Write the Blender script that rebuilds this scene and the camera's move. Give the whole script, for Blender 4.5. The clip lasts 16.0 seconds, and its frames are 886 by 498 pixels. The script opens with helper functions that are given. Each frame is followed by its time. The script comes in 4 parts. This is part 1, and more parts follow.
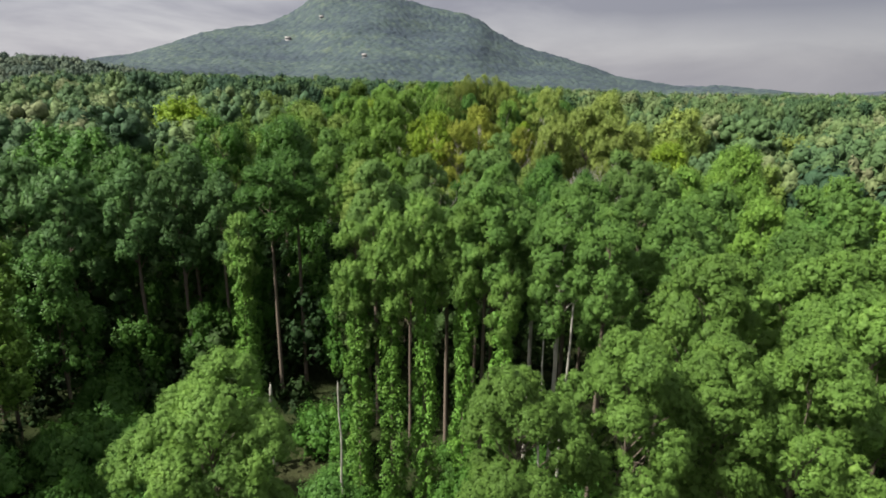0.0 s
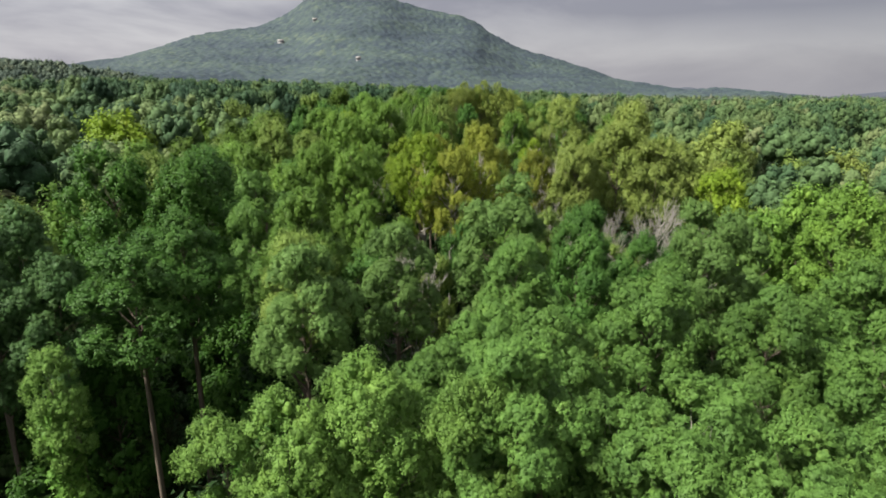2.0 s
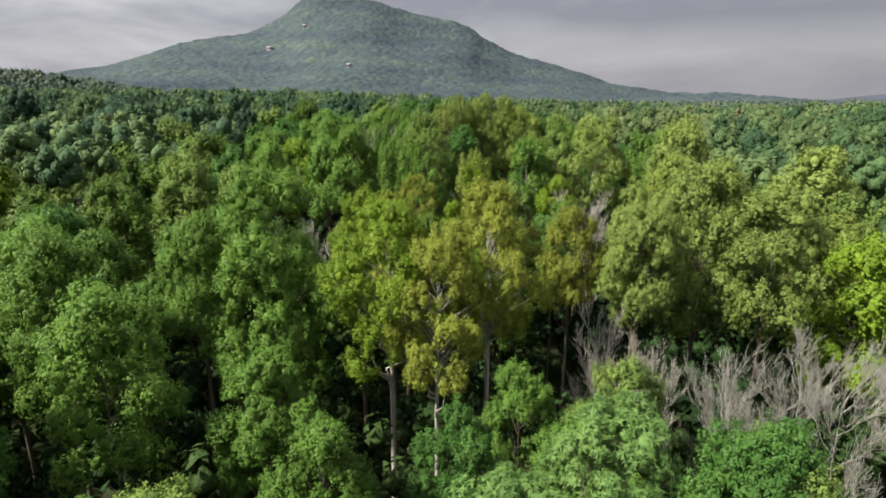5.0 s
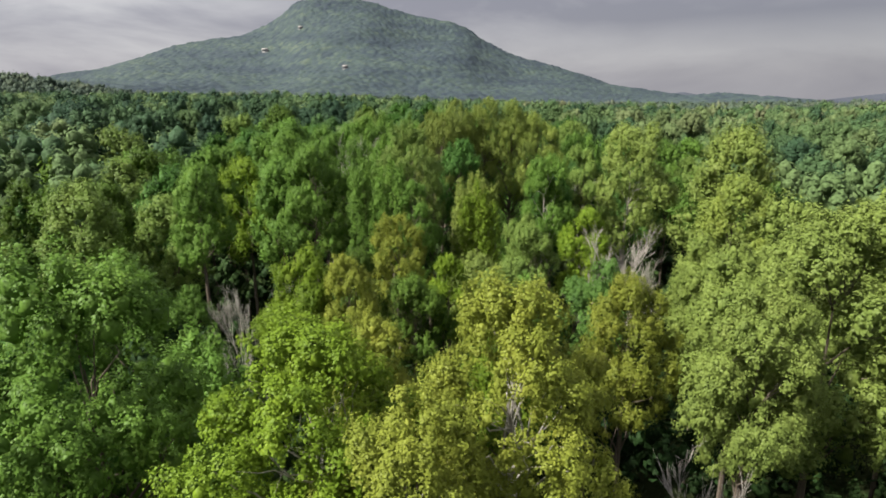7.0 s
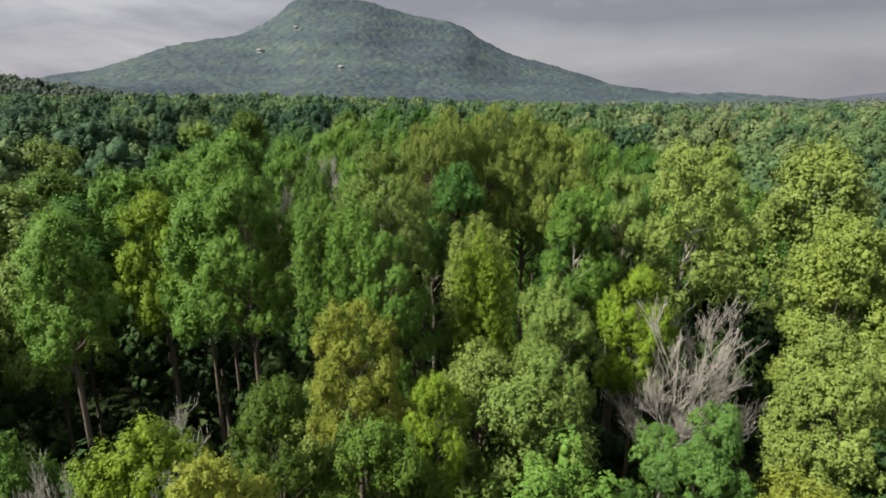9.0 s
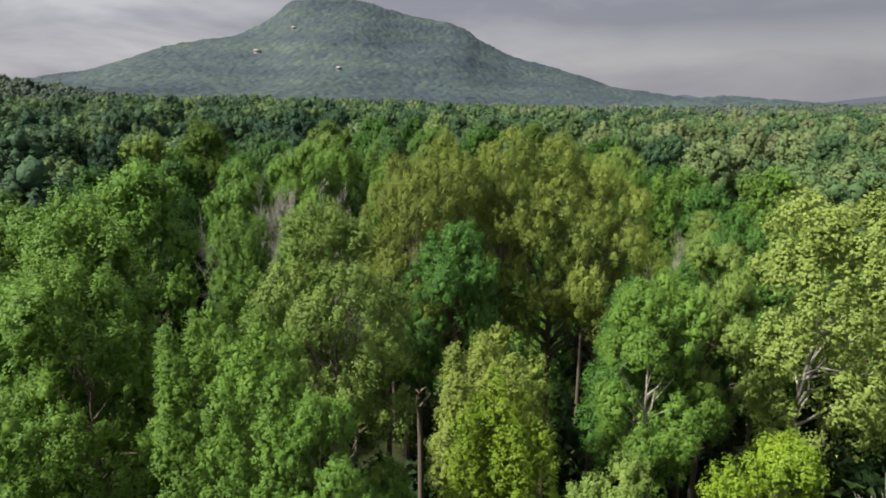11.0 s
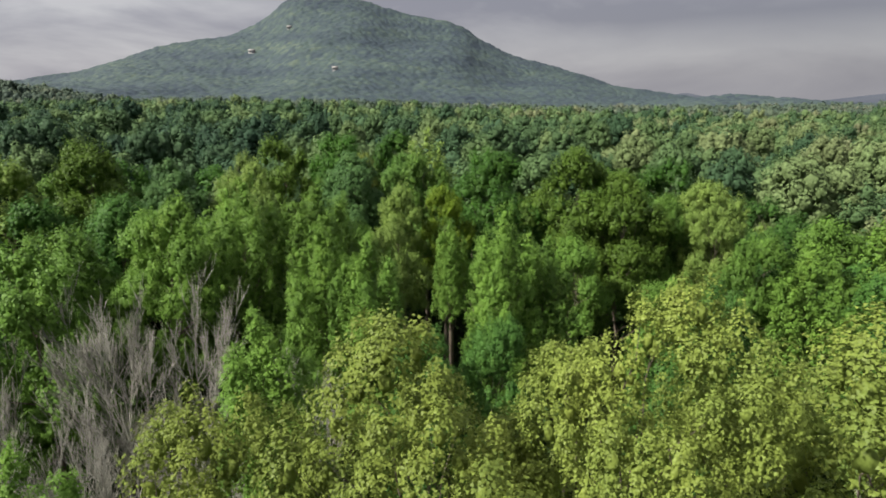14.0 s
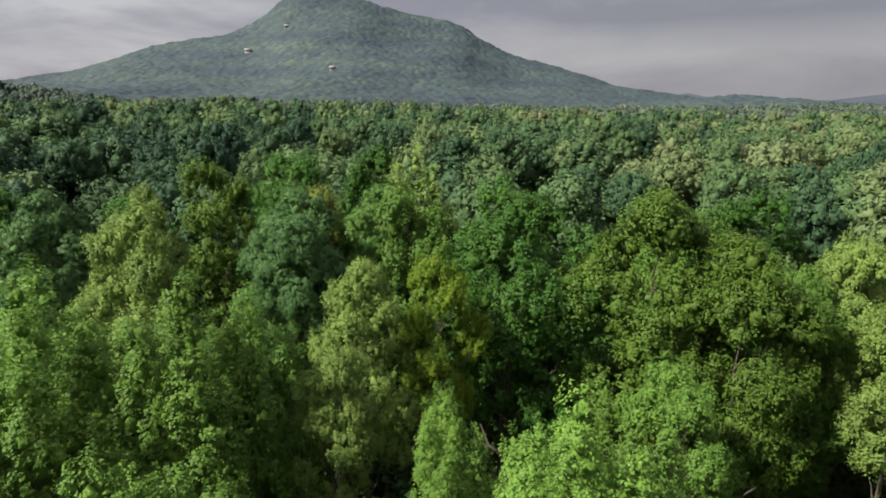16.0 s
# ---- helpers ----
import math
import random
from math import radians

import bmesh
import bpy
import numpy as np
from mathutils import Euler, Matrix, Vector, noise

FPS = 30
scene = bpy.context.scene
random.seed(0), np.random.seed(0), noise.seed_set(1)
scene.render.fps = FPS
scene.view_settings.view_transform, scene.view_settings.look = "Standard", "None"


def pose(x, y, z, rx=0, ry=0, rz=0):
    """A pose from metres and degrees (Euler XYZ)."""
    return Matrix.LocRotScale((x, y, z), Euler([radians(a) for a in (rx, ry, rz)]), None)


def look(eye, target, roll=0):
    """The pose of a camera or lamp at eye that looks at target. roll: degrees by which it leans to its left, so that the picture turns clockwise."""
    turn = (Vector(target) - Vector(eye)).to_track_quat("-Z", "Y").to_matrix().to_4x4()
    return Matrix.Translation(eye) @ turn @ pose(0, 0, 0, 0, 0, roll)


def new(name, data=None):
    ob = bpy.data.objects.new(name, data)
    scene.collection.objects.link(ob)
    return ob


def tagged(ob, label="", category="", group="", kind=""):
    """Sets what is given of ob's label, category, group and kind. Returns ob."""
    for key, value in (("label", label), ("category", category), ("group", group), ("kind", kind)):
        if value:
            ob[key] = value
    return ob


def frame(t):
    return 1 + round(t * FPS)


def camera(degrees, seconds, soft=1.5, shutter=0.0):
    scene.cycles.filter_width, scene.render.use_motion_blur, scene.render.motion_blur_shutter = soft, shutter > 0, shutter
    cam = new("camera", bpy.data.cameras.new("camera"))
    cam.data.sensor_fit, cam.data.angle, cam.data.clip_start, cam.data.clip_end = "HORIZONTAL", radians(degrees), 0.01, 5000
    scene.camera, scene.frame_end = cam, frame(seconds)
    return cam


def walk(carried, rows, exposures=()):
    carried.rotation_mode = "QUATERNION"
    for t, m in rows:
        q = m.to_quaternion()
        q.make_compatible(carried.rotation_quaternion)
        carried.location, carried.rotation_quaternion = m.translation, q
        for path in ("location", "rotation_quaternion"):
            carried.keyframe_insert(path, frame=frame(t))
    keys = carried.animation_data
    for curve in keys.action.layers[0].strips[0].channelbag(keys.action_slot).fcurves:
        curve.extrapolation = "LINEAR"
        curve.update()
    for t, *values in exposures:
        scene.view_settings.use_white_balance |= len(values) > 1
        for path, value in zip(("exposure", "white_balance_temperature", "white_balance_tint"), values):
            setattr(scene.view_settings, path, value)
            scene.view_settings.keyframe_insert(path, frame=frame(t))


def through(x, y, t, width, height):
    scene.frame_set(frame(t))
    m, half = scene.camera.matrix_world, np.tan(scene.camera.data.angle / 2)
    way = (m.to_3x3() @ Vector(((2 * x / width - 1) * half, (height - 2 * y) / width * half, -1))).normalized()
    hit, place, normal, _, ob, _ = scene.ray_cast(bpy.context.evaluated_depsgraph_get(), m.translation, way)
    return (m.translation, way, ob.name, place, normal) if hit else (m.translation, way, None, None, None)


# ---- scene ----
cam = camera(74.0, 16.0, soft=1.8)
PATH = [
    (0, (0.02, 0.02, 40.03), (-3.74, 96.01, 12.26), 0.74),
    (0.5, (-0.01, 6.36, 40.32), (-3.63, 102.36, 12.56), 0.58),
    (1, (-0.07, 12.65, 40.58), (-3.63, 108.66, 12.84), 0.50),
    (1.5, (-0.13, 18.83, 40.81), (-3.55, 114.89, 13.23), 0.53),
    (2, (-0.19, 24.82, 40.95), (-3.45, 120.94, 13.57), 0.52),
    (2.5, (-0.23, 30.67, 41.13), (-3.34, 126.86, 13.98), 0.48),
    (3, (-0.30, 36.28, 41.34), (-3.22, 132.55, 14.41), 0.43),
    (3.5, (-0.38, 41.81, 41.49), (-3.11, 138.14, 14.76), 0.36),
    (4, (-0.42, 47.15, 41.69), (-3.03, 143.51, 15.08), 0.31),
    (6.5, (-0.16, 72.32, 42.12), (-2.59, 168.77, 15.84), -0.19),
    (7, (-0.14, 77.07, 42.15), (-2.46, 173.54, 15.94), -0.18),
    (7.5, (-0.06, 81.70, 42.20), (-2.27, 178.19, 16.03), -0.27),
    (8, (0.02, 86.28, 42.27), (-2.16, 182.77, 16.11), -0.33),
    (8.5, (0.08, 90.79, 42.36), (-2.05, 187.28, 16.18), -0.38),
    (11, (0.21, 113.24, 43.36), (-1.72, 209.80, 17.41), -0.08),
    (11.5, (0.27, 117.71, 43.46), (-1.63, 214.29, 17.59), -0.13),
    (12, (0.34, 122.19, 43.56), (-1.56, 218.77, 17.69), -0.14),
    (12.5, (0.39, 126.74, 43.63), (-1.51, 223.31, 17.74), -0.12),
    (13, (0.41, 131.56, 43.72), (-1.50, 228.12, 17.80), -0.18),
    (13.5, (0.44, 136.36, 43.77), (-1.49, 232.91, 17.81), -0.29),
    (14, (0.50, 141.08, 43.83), (-1.46, 237.62, 17.82), -0.41),
    (14.5, (0.50, 145.81, 43.85), (-1.46, 242.35, 17.84), -0.49),
    (15, (0.49, 150.57, 43.91), (-1.43, 247.11, 17.90), -0.52),
    (15.5, (0.47, 155.37, 43.96), (-1.41, 251.91, 17.95), -0.42),
    (16, (0.43, 160.08, 44.02), (-1.43, 256.62, 18.01), -0.35),
]
walk(cam, [(t, look(eye, target, roll)) for t, eye, target, roll in PATH], [(0.0, 1.16), (4.2, 1.14), (6.5, 1.10), (8.5, 1.02), (16.0, 0.97)])

# ---- daylight: a veiled sun from behind on the left, under an overcast sky that is brighter overhead ----
SUN_AZIMUTH, SUN_HEIGHT = -112.0, 48.0        # degrees from +y clockwise; above the horizon
world = bpy.data.worlds.new("overcast_sky")
scene.world = world
world.use_nodes = True
wn, wl = world.node_tree.nodes, world.node_tree.links
wn.clear()


def wnode(kind, **values):
    n = wn.new(kind)
    for k, v in values.items():
        n.inputs[k].default_value = v
    return n


sky = wn.new("ShaderNodeTexSky")
sky.sky_type = "NISHITA"
sky.sun_disc = False
sky.sun_elevation = radians(SUN_HEIGHT)
sky.sun_rotation = radians(SUN_AZIMUTH)
sky.air_density, sky.dust_density = 1.0, 2.5
coord = wn.new("ShaderNodeTexCoord")
stretch = wn.new("ShaderNodeMapping")
stretch.inputs["Scale"].default_value = (1.0, 1.0, 3.4)
stretch.inputs["Location"].default_value = (0.35, 0.1, 0.42)
wl.new(coord.outputs["Generated"], stretch.inputs["Vector"])
cloud = wnode("ShaderNodeTexNoise", Scale=3.2, Detail=6.0, Roughness=0.55, Distortion=0.35)
wl.new(stretch.outputs["Vector"], cloud.inputs["Vector"])
cloud_ramp = wn.new("ShaderNodeValToRGB")
cloud_ramp.color_ramp.elements[0].position, cloud_ramp.color_ramp.elements[0].color = 0.40, (0.135, 0.132, 0.154, 1)
cloud_ramp.color_ramp.elements[1].position, cloud_ramp.color_ramp.elements[1].color = 0.61, (0.246, 0.242, 0.252, 1)
bank = wn.new("ShaderNodeValToRGB")
while len(bank.color_ramp.elements) < 6:
    bank.color_ramp.elements.new(0.5)
for e, (at, v) in zip(bank.color_ramp.elements, ((0.0, 0.5), (0.025, 0.52), (0.055, 0.60), (0.078, 0.52), (0.105, 0.36), (0.17, 0.46))):
    e.position, e.color = at, (v, v, v, 1)
height = wn.new("ShaderNodeSeparateXYZ")
wl.new(coord.outputs["Generated"], height.inputs["Vector"])
wavy = wn.new("ShaderNodeMath")
wavy.operation = "MULTIPLY_ADD"
wavy.inputs[1].default_value = 0.05
wl.new(cloud.outputs["Fac"], wavy.inputs[0])
sink = wn.new("ShaderNodeMath")
sink.inputs[1].default_value = -0.025
wl.new(height.outputs["Z"], sink.inputs[0])
wl.new(sink.outputs[0], wavy.inputs[2])
wl.new(wavy.outputs[0], bank.inputs["Fac"])
where = wn.new("ShaderNodeMapRange")
where.inputs["From Min"].default_value, where.inputs["From Max"].default_value = -0.15, 0.35
where.inputs["To Min"].default_value, where.inputs["To Max"].default_value = 0.12, 0.72
wl.new(height.outputs["X"], where.inputs["Value"])
deck_mix = wn.new("ShaderNodeMix")
wl.new(where.outputs["Result"], deck_mix.inputs["Factor"])
wl.new(cloud.outputs["Fac"], deck_mix.inputs[2])
wl.new(bank.outputs["Color"], deck_mix.inputs[3])
wl.new(deck_mix.outputs[0], cloud_ramp.inputs["Fac"])
# brighter towards the zenith, as an overcast sky is
split = wn.new("ShaderNodeSeparateXYZ")
wl.new(coord.outputs["Generated"], split.inputs["Vector"])
rise = wn.new("ShaderNodeMapRange")
rise.inputs["From Min"].default_value, rise.inputs["From Max"].default_value = 0.18, 0.9
rise.inputs["To Min"].default_value, rise.inputs["To Max"].default_value = 1.0, 2.5
wl.new(split.outputs["Z"], rise.inputs["Value"])
# and a little brighter on the side of the veiled sun
side = wn.new("ShaderNodeMapRange")
side.inputs["From Min"].default_value, side.inputs["From Max"].default_value = -0.6, 0.6
side.inputs["To Min"].default_value, side.inputs["To Max"].default_value = 1.27, 0.93
wl.new(split.outputs["X"], side.inputs["Value"])
both = wn.new("ShaderNodeMath")
both.operation = "MULTIPLY"
wl.new(rise.outputs["Result"], both.inputs[0])
wl.new(side.outputs["Result"], both.inputs[1])
deck = wnode("ShaderNodeBackground")
wl.new(cloud_ramp.outputs["Color"], deck.inputs["Color"])
wl.new(both.outputs[0], deck.inputs["Strength"])
clear = wnode("ShaderNodeBackground", Strength=0.05)
wl.new(sky.outputs["Color"], clear.inputs["Color"])
veil = wnode("ShaderNodeMixShader", Fac=0.85)
wl.new(clear.outputs[0], veil.inputs[1])
wl.new(deck.outputs[0], veil.inputs[2])
world_out = wn.new("ShaderNodeOutputWorld")
wl.new(veil.outputs[0], world_out.inputs["Surface"])

sun = new("sun", bpy.data.lights.new("sun", "SUN"))
sun.data.energy, sun.data.angle, sun.data.color = 5.0, radians(4.0), (1.0, 0.95, 0.86)
a, h = radians(SUN_AZIMUTH), radians(SUN_HEIGHT)
sun.matrix_basis = look((0, 0, 0), (-math.sin(a) * math.cos(h), -math.cos(a) * math.cos(h), -math.sin(h)))


# ---- materials ----
def material(name):
    m = bpy.data.materials.new(name)
    m.use_nodes = True
    m.node_tree.nodes.clear()
    return m, m.node_tree.nodes, m.node_tree.links


def ramp(nodes, stops):
    r = nodes.new("ShaderNodeValToRGB")
    while len(r.color_ramp.elements) < len(stops):
        r.color_ramp.elements.new(0.5)
    for e, (pos, col) in zip(r.color_ramp.elements, stops):
        e.position, e.color = pos, (*col, 1)
    return r


def leaf_material(name, dark, mid, light, shine=0.45, through=0.30, odd=None):
    """Leaves: three greens mixed leaf by leaf and spray by spray, some light coming through."""
    m, n, l = material(name)
    geo, info, tc = n.new("ShaderNodeNewGeometry"), n.new("ShaderNodeObjectInfo"), n.new("ShaderNodeTexCoord")
    patch = n.new("ShaderNodeTexNoise")
    patch.inputs["Scale"].default_value, patch.inputs["Detail"].default_value = 0.55, 2.0
    l.new(tc.outputs["Object"], patch.inputs["Vector"])
    add = n.new("ShaderNodeMath")
    add.operation = "MULTIPLY_ADD"
    add.inputs[1].default_value = 0.15
    l.new(geo.outputs["Random Per Island"], add.inputs[0])
    sub = n.new("ShaderNodeMath")
    sub.operation = "MULTIPLY_ADD"
    sub.inputs[1].default_value, sub.inputs[2].default_value = 0.95, -0.16
    l.new(patch.outputs["Fac"], sub.inputs[0])
    l.new(sub.outputs[0], add.inputs[2])
    stops = [(0.0, dark), (0.5, mid), (0.86, light)]
    if odd:
        stops.append((1.0, odd))
    r = ramp(n, stops)
    l.new(add.outputs[0], r.inputs["Fac"])
    hsv = n.new("ShaderNodeHueSaturation")
    val = n.new("ShaderNodeMapRange")
    val.inputs["To Min"].default_value, val.inputs["To Max"].default_value = 0.82, 1.2
    l.new(info.outputs["Random"], val.inputs["Value"])
    l.new(r.outputs["Color"], hsv.inputs["Color"])
    grain = n.new("ShaderNodeTexNoise")
    grain.inputs["Scale"].default_value, grain.inputs["Detail"].default_value = 7.0, 2.0
    l.new(tc.outputs["Object"], grain.inputs["Vector"])
    gain = n.new("ShaderNodeMapRange")
    gain.inputs["From Min"].default_value, gain.inputs["From Max"].default_value = 0.3, 0.7
    gain.inputs["To Min"].default_value, gain.inputs["To Max"].default_value = 0.87, 1.12
    l.new(grain.outputs["Fac"], gain.inputs["Value"])
    both = n.new("ShaderNodeMath")
    both.operation = "MULTIPLY"
    l.new(val.outputs["Result"], both.inputs[0])
    l.new(gain.outputs["Result"], both.inputs[1])
    l.new(both.outputs[0], hsv.inputs["Value"])
    p = n.new("ShaderNodeBsdfPrincipled")
    p.inputs["Roughness"].default_value = shine
    p.inputs["Specular IOR Level"].default_value = 0.10
    l.new(hsv.outputs["Color"], p.inputs["Base Color"])
    relief = n.new("ShaderNodeBump")
    relief.inputs["Strength"].default_value, relief.inputs["Distance"].default_value = 0.5, 0.08
    l.new(grain.outputs["Fac"], relief.inputs["Height"])
    l.new(relief.outputs["Normal"], p.inputs["Normal"])
    t = n.new("ShaderNodeBsdfTranslucent")
    l.new(hsv.outputs["Color"], t.inputs["Color"])
    mix = n.new("ShaderNodeMixShader")
    mix.inputs["Fac"].default_value = through
    l.new(p.outputs[0], mix.inputs[1])
    l.new(t.outputs[0], mix.inputs[2])
    out = n.new("ShaderNodeOutputMaterial")
    l.new(mix.outputs[0], out.inputs["Surface"])
    return m


def bark_material(name, dark, light, scale=3.0):
    m, n, l = material(name)
    tc, mp, no = n.new("ShaderNodeTexCoord"), n.new("ShaderNodeMapping"), n.new("ShaderNodeTexNoise")
    mp.inputs["Scale"].default_value = (scale, scale, scale * 0.25)
    no.inputs["Scale"].default_value, no.inputs["Detail"].default_value, no.inputs["Roughness"].default_value = 2.2, 6.0, 0.65
    l.new(tc.outputs["Object"], mp.inputs["Vector"])
    l.new(mp.outputs["Vector"], no.inputs["Vector"])
    r = ramp(n, [(0.3, dark), (0.7, light)])
    l.new(no.outputs["Fac"], r.inputs["Fac"])
    p = n.new("ShaderNodeBsdfPrincipled")
    p.inputs["Roughness"].default_value, p.inputs["Specular IOR Level"].default_value = 0.9, 0.15
    l.new(r.outputs["Color"], p.inputs["Base Color"])
    b = n.new("ShaderNodeBump")
    b.inputs["Strength"].default_value, b.inputs["Distance"].default_value = 0.6, 0.03
    l.new(no.outputs["Fac"], b.inputs["Height"])
    l.new(b.outputs["Normal"], p.inputs["Normal"])
    out = n.new("ShaderNodeOutputMaterial")
    l.new(p.outputs[0], out.inputs["Surface"])
    return m


def woods_material(name, stops, attribute="tree_tint", grain=0.07, size=0.25, patch=0.5):
    """A wood of many crowns: each crown its own green, with leafy variation."""
    m, n, l = material(name)
    at = n.new("ShaderNodeAttribute")
    at.attribute_name = attribute
    geo, tc, no = n.new("ShaderNodeNewGeometry"), n.new("ShaderNodeTexCoord"), n.new("ShaderNodeTexNoise")
    no.inputs["Scale"].default_value, no.inputs["Detail"].default_value = size, 3.0
    l.new(tc.outputs["Object"], no.inputs["Vector"])
    r = ramp(n, stops)
    l.new(at.outputs["Fac"], r.inputs["Fac"])
    s = n.new("ShaderNodeMath")
    s.operation = "MULTIPLY_ADD"
    s.inputs[1].default_value, s.inputs[2].default_value = 2 * grain, 1 - grain
    l.new(geo.outputs["Random Per Island"], s.inputs[0])
    s2 = n.new("ShaderNodeMath")
    s2.operation = "MULTIPLY_ADD"
    s2.inputs[1].default_value = patch
    l.new(no.outputs["Fac"], s2.inputs[0])
    s3 = n.new("ShaderNodeMath")
    s3.operation = "ADD"
    s3.inputs[1].default_value = -0.5 * patch
    l.new(s.outputs[0], s2.inputs[2])
    l.new(s2.outputs[0], s3.inputs[0])
    leafy = n.new("ShaderNodeTexNoise")
    leafy.inputs["Scale"].default_value, leafy.inputs["Detail"].default_value = 1.5, 3.0
    l.new(tc.outputs["Object"], leafy.inputs["Vector"])
    leafy_gain = n.new("ShaderNodeMapRange")
    leafy_gain.inputs["From Min"].default_value, leafy_gain.inputs["From Max"].default_value = 0.3, 0.7
    leafy_gain.inputs["To Min"].default_value, leafy_gain.inputs["To Max"].default_value = 0.7, 1.25
    l.new(leafy.outputs["Fac"], leafy_gain.inputs["Value"])
    s4 = n.new("ShaderNodeMath")
    s4.operation = "MULTIPLY"
    l.new(s3.outputs[0], s4.inputs[0])
    l.new(leafy_gain.outputs["Result"], s4.inputs[1])
    hsv = n.new("ShaderNodeHueSaturation")
    l.new(s4.outputs[0], hsv.inputs["Value"])
    l.new(r.outputs["Color"], hsv.inputs["Color"])
    p = n.new("ShaderNodeBsdfPrincipled")
    relief = n.new("ShaderNodeBump")
    relief.inputs["Strength"].default_value, relief.inputs["Distance"].default_value = 0.8, 0.5
    l.new(leafy.outputs["Fac"], relief.inputs["Height"])
    l.new(relief.outputs["Normal"], p.inputs["Normal"])
    p.inputs["Roughness"].default_value = 0.7
    p.inputs["Specular IOR Level"].default_value = 0.15
    l.new(hsv.outputs["Color"], p.inputs["Base Color"])
    t = n.new("ShaderNodeBsdfTranslucent")
    l.new(hsv.outputs["Color"], t.inputs["Color"])
    mix = n.new("ShaderNodeMixShader")
    mix.inputs["Fac"].default_value = 0.2
    l.new(p.outputs[0], mix.inputs[1])
    l.new(t.outputs[0], mix.inputs[2])
    out = n.new("ShaderNodeOutputMaterial")
    l.new(mix.outputs[0], out.inputs["Surface"])
    return m


def ground_material(name, stops, scale=0.06):
    m, n, l = material(name)
    tc, no, fine = n.new("ShaderNodeTexCoord"), n.new("ShaderNodeTexNoise"), n.new("ShaderNodeTexNoise")
    no.inputs["Scale"].default_value, no.inputs["Detail"].default_value = scale, 8.0
    fine.inputs["Scale"].default_value, fine.inputs["Detail"].default_value = 1.7, 5.0
    for x in (no, fine):
        l.new(tc.outputs["Object"], x.inputs["Vector"])
    mx = n.new("ShaderNodeMath")
    mx.operation = "MULTIPLY_ADD"
    mx.inputs[1].default_value = 0.35
    l.new(fine.outputs["Fac"], mx.inputs[0])
    sc = n.new("ShaderNodeMath")
    sc.operation = "MULTIPLY"
    sc.inputs[1].default_value = 0.65
    l.new(no.outputs["Fac"], sc.inputs[0])
    l.new(sc.outputs[0], mx.inputs[2])
    r = ramp(n, stops)
    l.new(mx.outputs[0], r.inputs["Fac"])
    p = n.new("ShaderNodeBsdfPrincipled")
    p.inputs["Roughness"].default_value, p.inputs["Specular IOR Level"].default_value = 1.0, 0.05
    l.new(r.outputs["Color"], p.inputs["Base Color"])
    b = n.new("ShaderNodeBump")
    b.inputs["Strength"].default_value, b.inputs["Distance"].default_value = 0.7, 0.3
    l.new(fine.outputs["Fac"], b.inputs["Height"])
    l.new(b.outputs["Normal"], p.inputs["Normal"])
    out = n.new("ShaderNodeOutputMaterial")
    l.new(p.outputs[0], out.inputs["Surface"])
    return m


PINE = leaf_material("pine_needles", (0.054, 0.116, 0.031), (0.111, 0.212, 0.046), (0.205, 0.304, 0.070), 0.5, 0.3)
DARK_PINE = leaf_material("dark_pine_needles", (0.038, 0.089, 0.031), (0.077, 0.154, 0.046), (0.136, 0.222, 0.065), 0.5, 0.2)
SAGE_PINE = leaf_material("grey_green_pine_needles", (0.064, 0.128, 0.035), (0.127, 0.222, 0.058), (0.204, 0.308, 0.086), 0.5, 0.3)
PINE_YOUNG = leaf_material("young_pine_needles", (0.057, 0.114, 0.025), (0.121, 0.219, 0.044), (0.191, 0.304, 0.059), 0.5, 0.3)
DEEP = leaf_material("deep_green_leaves", (0.031, 0.085, 0.018), (0.067, 0.150, 0.030), (0.120, 0.221, 0.044))
DENSE = leaf_material("dense_dark_leaves", (0.027, 0.082, 0.013), (0.057, 0.133, 0.022), (0.101, 0.194, 0.035))
MID = leaf_material("mid_green_leaves", (0.056, 0.116, 0.021), (0.112, 0.210, 0.036), (0.192, 0.301, 0.053))
BRIGHT = leaf_material("bright_green_leaves", (0.063, 0.126, 0.023), (0.125, 0.227, 0.038), (0.211, 0.314, 0.056))
YELLOW_GREEN = leaf_material("olive_green_leaves", (0.047, 0.090, 0.014), (0.090, 0.155, 0.024), (0.140, 0.213, 0.040))
YELLOW = leaf_material("yellow_green_leaves", (0.080, 0.140, 0.014), (0.160, 0.245, 0.023), (0.250, 0.318, 0.036), odd=(0.280, 0.230, 0.045))
RUSTY = leaf_material("turning_olive_leaves", (0.105, 0.139, 0.022), (0.195, 0.226, 0.034), (0.285, 0.290, 0.050), odd=(0.290, 0.185, 0.055))
PALE = leaf_material("pale_sage_leaves", (0.108, 0.160, 0.036), (0.196, 0.258, 0.060), (0.268, 0.318, 0.092))
STRAW = leaf_material("straw_green_leaves", (0.104, 0.152, 0.034), (0.186, 0.238, 0.048), (0.252, 0.290, 0.062), odd=(0.280, 0.250, 0.075))
SAGE = leaf_material("dusty_green_leaves", (0.087, 0.146, 0.033), (0.164, 0.240, 0.054), (0.240, 0.306, 0.078))
VINE = leaf_material("vine_leaves", (0.052, 0.131, 0.023), (0.110, 0.226, 0.037), (0.193, 0.322, 0.056))
VINE_TREE = leaf_material("creeper_and_leaves", (0.062, 0.130, 0.028), (0.128, 0.228, 0.047), (0.210, 0.324, 0.069))
WHITEWASH = bark_material("white_painted_wall", (0.273, 0.269, 0.265), (0.352, 0.348, 0.346), 0.6)
